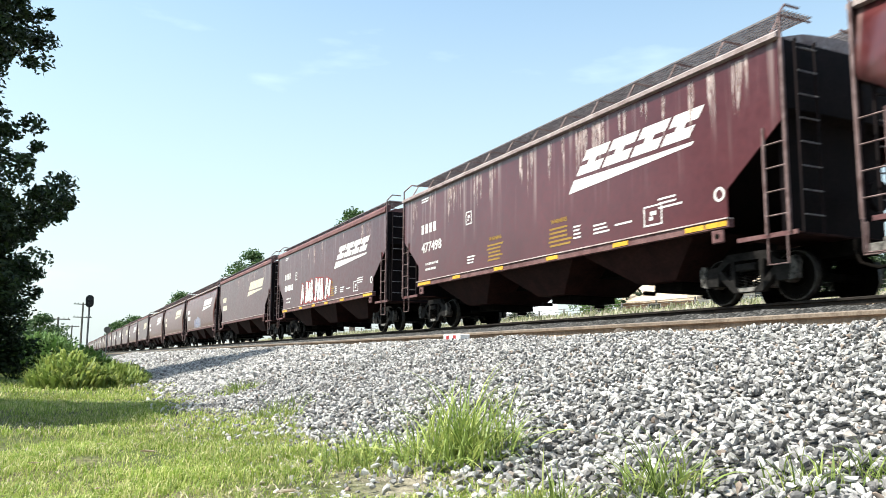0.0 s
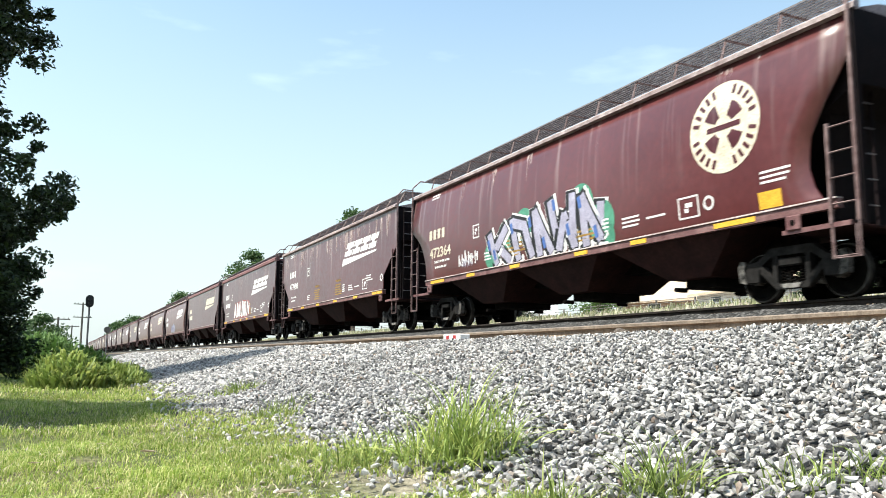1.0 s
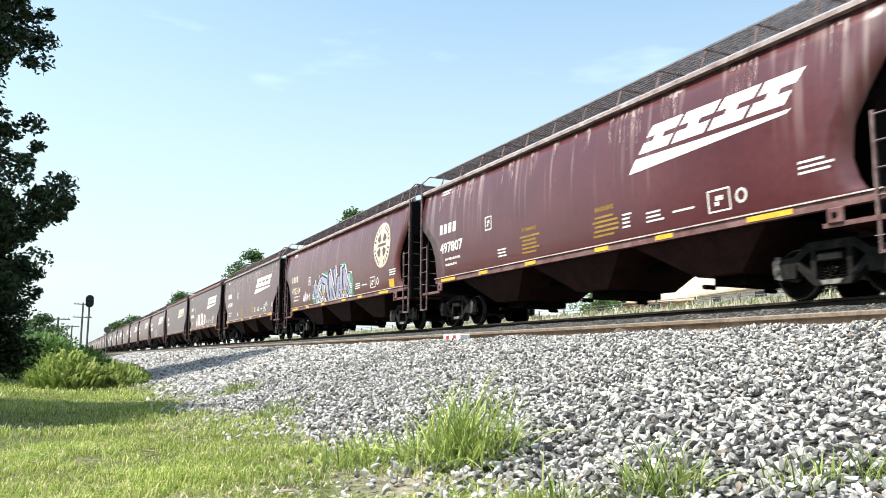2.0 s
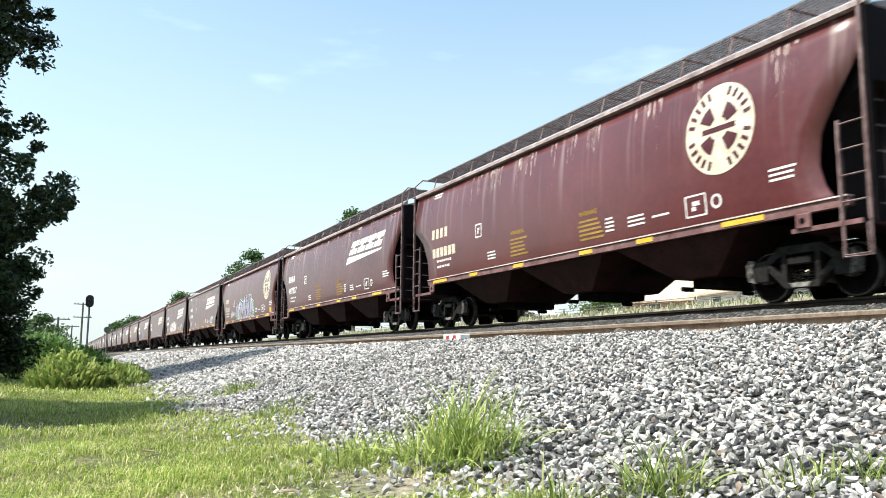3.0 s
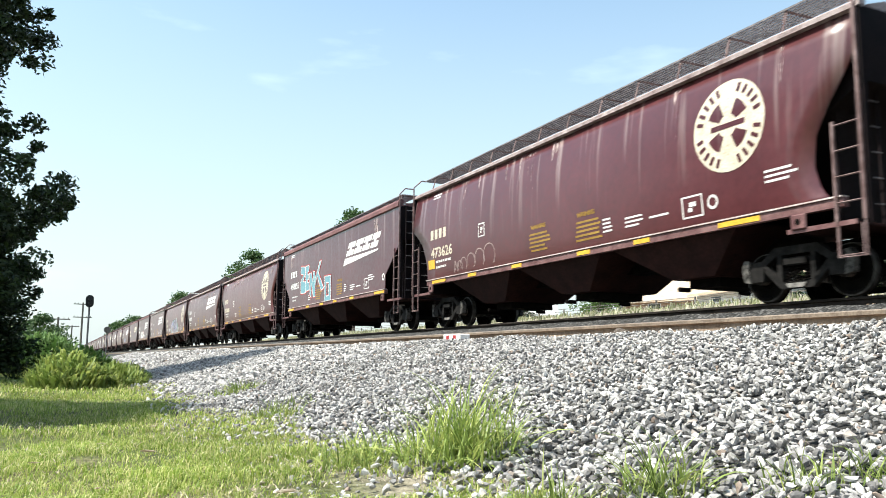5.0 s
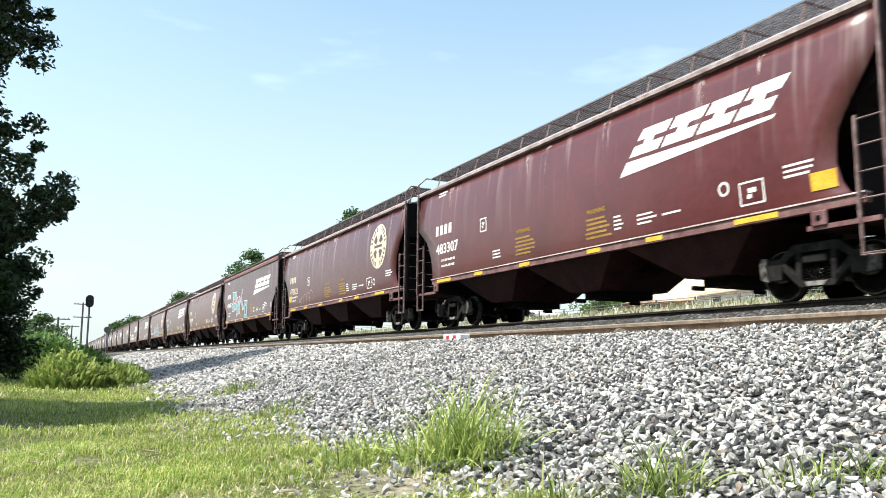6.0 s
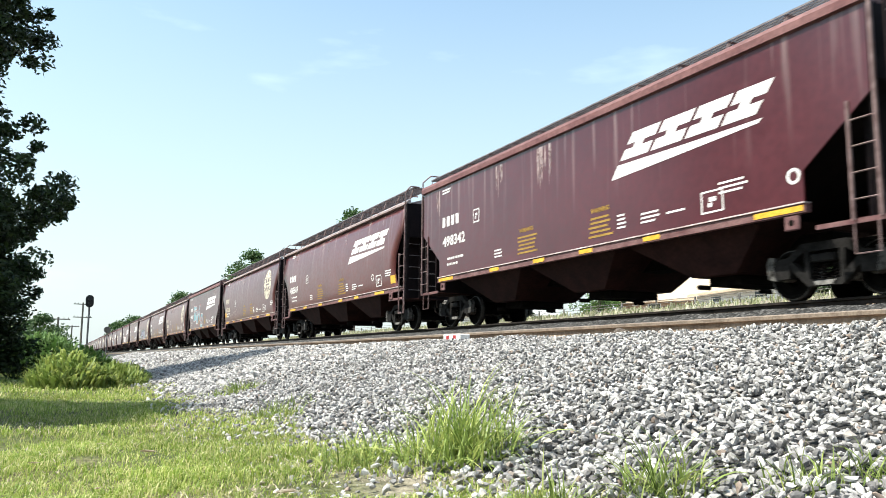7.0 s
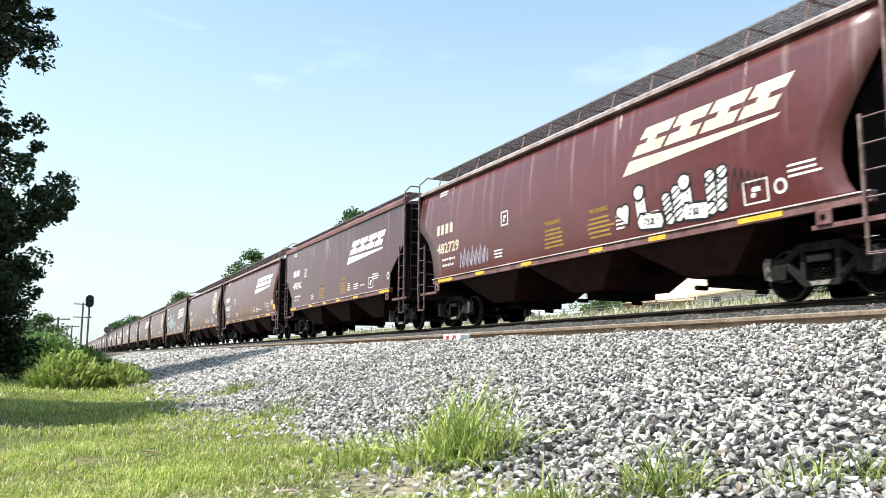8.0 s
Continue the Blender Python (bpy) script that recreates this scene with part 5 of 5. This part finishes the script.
shrub(22.5, 30.6, 1.25, 1.25, 21, "round bright green shrub on the far verge")
for i, (x, y, h, r) in enumerate(((32, 26.2, 2.8, 1.7), (34, 25.0, 3.0, 1.9), (30, 22.4, 2.4, 1.6), (38, 47.5, 3.2, 2.2), (33, 19.5, 3.0, 2.0), (40, 54, 2.6, 2.0), (36, 60, 2.2, 1.6))):
    shrub(x, y, h, r, 30 + i, "dark green garden shrub near the houses", 70, 0.2, 46, LEAF)

# far verge weeds that show under the wagons
n = 9000
xx, yy = RNG.uniform(19.0, 23.0, n), RNG.uniform(8, 90, n)
roots = np.stack([xx, yy, np.array([land(a, b) for a, b in zip(xx, yy)])], -1)
tagged(blades("verge_grass", roots, RNG.uniform(0.08, 0.30, n), RNG.uniform(0.03, 0.06, n), RNG.uniform(0.1, 1.0, n), VERGE), "sunlit bleached rough grass on the far verge", "grass", kind="stuff")

# ---- buildings beyond the tracks ----
SIDING = two_tone("pale_board_siding", (0.55, 0.56, 0.55), (0.72, 0.72, 0.70), 2.0, 0.7, 0, 0.2, 6.0, (0.3, 0.3, 8))
BRICK = two_tone("tan_brick_wall", (0.30, 0.20, 0.14), (0.42, 0.30, 0.22), 3.0, 0.85, 0, 0.3)
SHINGLE = two_tone("tan_roof_shingles", (0.42, 0.32, 0.23), (0.56, 0.45, 0.34), 2.0, 0.85, 0, 0.4, 10.0, (1, 1, 5))
SHINGLE_GREY = two_tone("pale_grey_roof", (0.48, 0.49, 0.50), (0.64, 0.65, 0.66), 2.0, 0.7, 0, 0.3, 10.0, (1, 1, 5))
GLASS = two_tone("dark_window_glass", (0.02, 0.025, 0.03), (0.04, 0.05, 0.055), 2.0, 0.08, 0, 0)


def house(x, y, w, d, wall_h, roof_h, turn, wall, roof, label):
    """A single-storey house with a gable roof; the ridge runs along its local y."""
    h = tagged(empty("house", Matrix.Translation((x, y, land(x, y) - 0.1)) @ Matrix.Rotation(turn, 4, "Z")), label, "house")
    bm = bmesh.new()
    prism(bm, [(-w / 2, 0), (w / 2, 0), (w / 2, wall_h), (0, wall_h + roof_h - 0.12), (-w / 2, wall_h)], -d / 2, d / 2, "y")
    part("wall", bm, wall, h)
    for s in (-1, 1):
        bm = bmesh.new()
        prism(bm, [(0, wall_h + roof_h), (s * (w / 2 + 0.4), wall_h - 0.05), (s * (w / 2 + 0.4), wall_h - 0.19), (0, wall_h + roof_h - 0.14)], -d / 2 - 0.35, d / 2 + 0.35, "y")
        part("roof", bm, roof, h)
        for yy in (-d / 4, d / 4):
            bm = bmesh.new()
            a, b = sorted((s * (w / 2 - 0.02), s * (w / 2 + 0.04)))
            box(bm, a, b, yy - 0.55, yy + 0.55, 0.9, min(wall_h - 0.25, 2.1))
            wn = part("window", bm, SIDING, h)
            bm = bmesh.new()
            a, b = sorted((s * (w / 2 + 0.03), s * (w / 2 + 0.05)))
            box(bm, a, b, yy - 0.47, yy + 0.47, 0.98, min(wall_h - 0.33, 2.02))
            part("pane", bm, GLASS, wn)
    bm = bmesh.new()
    box(bm, -0.5, 0.5, -d / 2 - 0.05, -d / 2 + 0.02, 0.9, min(wall_h - 0.2, 2.1))
    wn = part("window", bm, SIDING, h)
    bm = bmesh.new()
    box(bm, -0.42, 0.42, -d / 2 - 0.065, -d / 2 - 0.04, 0.98, min(wall_h - 0.3, 2.02))
    part("pane", bm, GLASS, wn)


house(40, 69.5, 6.2, 9.0, 2.0, 1.5, radians(60), SIDING, SHINGLE_GREY, "small pale house with a grey gable roof")
house(42, 43.0, 7.5, 11.0, 1.9, 1.75, radians(15), BRICK, SHINGLE, "low brick house with a tan shingle roof")
house(35, 30.5, 6.5, 8.0, 1.6, 1.35, radians(-12), SIDING, SHINGLE, "low pale house with a tan shingle roof")
house(46, 50.0, 5.0, 6.0, 2.6, 2.0, radians(30), SIDING, SHINGLE_GREY, "pale house with a grey roof among shrubs")


def fence(x, y0, y1):
    f = tagged(empty("fence", Matrix.Translation((x, 0, 0))), "low weathered wire fence along the far verge", "fence")
    y = y0
    while y < y1:
        bm = bmesh.new()
        z = land(x, y)
        tube(bm, (0, y, z - 0.1), (0, y, z + 0.42), 0.045, 6)
        part("post", bm, DUSTY, f)
        y += 2.2
    for dz in (0.15, 0.28, 0.4):
        bm = bmesh.new()
        z = land(x, y0)
        tube(bm, (0, y0, z + dz), (0, y - 2.2, z + dz), 0.012, 4)
        part("wire", bm, DUSTY, f)


fence(21.5, 10, 76)

# ---- line-side fixtures ----
POST = two_tone("galvanised_mast", (0.10, 0.10, 0.105), (0.2, 0.2, 0.21), 4.0, 0.5, 0.6, 0.1)
HOOD = two_tone("black_signal_hood", (0.008, 0.008, 0.009), (0.02, 0.02, 0.022), 4.0, 0.5, 0, 0)
POLEWOOD = two_tone("grey_pole_timber", (0.10, 0.085, 0.07), (0.2, 0.18, 0.16), 3.0, 0.9, 0, 0.3, 6.0, (5, 5, 0.4))


def signal(x, y, top):
    z = land(x, y)
    s = tagged(empty("railway_signal", Matrix.Translation((x, y, z))), "slim mast signal with a black oval head beside the track", "signal")
    h = top - z
    bm = bmesh.new()
    box(bm, -0.3, 0.3, -0.3, 0.3, -0.1, 0.3)
    soften(bm, 0.02)
    part("base", bm, DUSTY, s)
    bm = bmesh.new()
    tube(bm, (0, 0, 0.3), (0, 0, h - 0.1), 0.07, 10)
    part("mast", bm, POST, s)
    bm = bmesh.new()
    prism(bm, [(0.30 * math.cos(a * math.tau / 20), h - 0.42 + (0.20 if math.sin(a * math.tau / 20) > 0 else -0.20) + 0.28 * math.sin(a * math.tau / 20)) for a in range(20)], -0.12, -0.07, "y")
    hd = part("backboard", bm, HOOD, s, "black oval backboard")
    for dz in (-0.25, 0.05):
        bm = bmesh.new()
        tube(bm, (0, -0.12, h - 0.32 + dz), (0, -0.42, h - 0.32 + dz), 0.12, 12, 0.11)
        part("hood", bm, HOOD, hd)


signal(1.72, 68, 5.3)


def utility_pole(x, y, top, arms, label):
    z = land(x, y)
    p = tagged(empty("utility_pole", Matrix.Translation((x, y, z))), label, "utility pole", "poles down the line")
    h = top - z
    bm = bmesh.new()
    tube(bm, (0, 0, -0.2), (0, 0, h), 0.17, 8, 0.11)
    part("pole", bm, POLEWOOD, p)
    for k in range(arms):
        bm = bmesh.new()
        zz = h - 0.25 - 1.9 * k
        box(bm, -1.25, 1.25, -0.06, 0.06, zz - 0.06, zz + 0.06)
        a = part("crossarm", bm, POLEWOOD, p)
        for q in (-1.1, -0.6, 0.6, 1.1):
            bm = bmesh.new()
            tube(bm, (q, 0, zz + 0.06), (q, 0, zz + 0.22), 0.045, 6)
            part("insulator", bm, DUSTY, a)


utility_pole(2.4, 128, 8.4, 2, "tall timber utility pole with two crossarms")
utility_pole(-0.6, 105, 5.2, 1, "short timber pole with a crossarm among trees")
utility_pole(1.5, 170, 6.5, 1, "distant timber pole with a crossarm")


def round_sign(x, y, top):
    z = land(x, y)
    s = tagged(empty("line_sign", Matrix.Translation((x, y, z))), "small round sign on a thin post", "sign")
    bm = bmesh.new()
    tube(bm, (0, 0, 0), (0, 0, top - z), 0.05, 6)
    part("post", bm, POST, s)
    bm = bmesh.new()
    tube(bm, (0, -0.06, top - z), (0, -0.1, top - z), 0.32, 14)
    part("disc", bm, POLEWOOD, s)


round_sign(3.9, 85, 3.2)

# ---- things lying about ----


def rock(x, y, s, mat, name, label, cat):
    bm = bmesh.new()
    bmesh.ops.create_icosphere(bm, subdivisions=2, radius=s)
    for v in bm.verts:
        v.co *= 1 + 0.35 * noise.noise(v.co / s * 1.3 + Vector((x, y, 0)))
        v.co.z *= 0.6
    ob = part(name, bm, mat)
    ob.location = (x, y, bed(x, y) + s * 0.25)
    return tagged(ob, label, cat)


rock(6.05, 7.75, 0.13, TIE, "rock", "brown lump of stone on the ballast shoulder", "rock")


def survey_mark(x, y):
    bm = bmesh.new()
    box(bm, -0.1, 0.1, -0.32, 0.32, 0, 0.12)
    soften(bm, 0.02)
    ob = part("painted_block", bm, WHITE)
    ob.location = (x, y, bed(x, y) + 0.01)
    for dy in (-0.13, 0.13):
        bm = bmesh.new()
        box(bm, -0.106, -0.098, dy - 0.05, dy + 0.05, 0.03, 0.1)
        part("red_dab", bm, RED, ob, "red paint dab")
    tagged(ob, "white painted block with red dabs by the rail", "marker")


survey_mark(6.0, 12.15)


def fallen_leaf(x, y, s, turn):
    bm = bmesh.new()
    v = [bm.verts.new((a * s, b * s, c * s)) for a, b, c in ((-1, 0, 0.1), (-0.3, 0.4, 0.25), (0.6, 0.3, 0.3), (1, 0, 0.1), (0.5, -0.35, 0.25), (-0.4, -0.4, 0.2), (0, 0, 0.05))]
    for i in range(6):
        bm.faces.new((v[i], v[(i + 1) % 6], v[6]))
    bmesh.ops.solidify(bm, geom=bm.faces[:], thickness=0.002)
    ob = part("fallen_leaf", bm, DRY)
    ob.matrix_basis = Matrix.Translation((x, y, land(x, y) + 0.03)) @ Matrix.Rotation(turn, 4, "Z")
    tagged(ob, "dry pale curled leaf on the grass", "leaf", "fallen leaves")


for i, (x, y, s) in enumerate(((0.98, 3.75, 0.06), (0.86, 3.9, 0.035), (0.55, 5.6, 0.06), (0.2, 4.2, 0.03), (0.75, 7.5, 0.06), (0.3, 6.4, 0.04), (1.2, 5.0, 0.04), (-0.1, 5.2, 0.04), (0.5, 8.8, 0.06))):
    fallen_leaf(x, y, s, i * 1.3)


def motions():
    """The train rolls away at a nearly even pace, and the wheels of the wagons that pass turn with it."""
    times = [t for t, _ in ROLLED]
    for k, c in CARS.items():
        walk(c, [(t, car_pose(k, t)) for t in times])
    for k, c in CARS.items():
        if k < -1:
            continue
        for bg in c.children:
            if not bg.name.startswith("bogie"):
                continue
            for w in bg.children:
                if w.name.startswith("wheelset"):
                    y = w.location.y
                    walk(w, [(f / FPS, Matrix.Translation((0, y, 0.457)) @ Matrix.Rotation(-rolled(f / FPS) / 0.457, 4, "X")) for f in range(0, 241)])


motions()
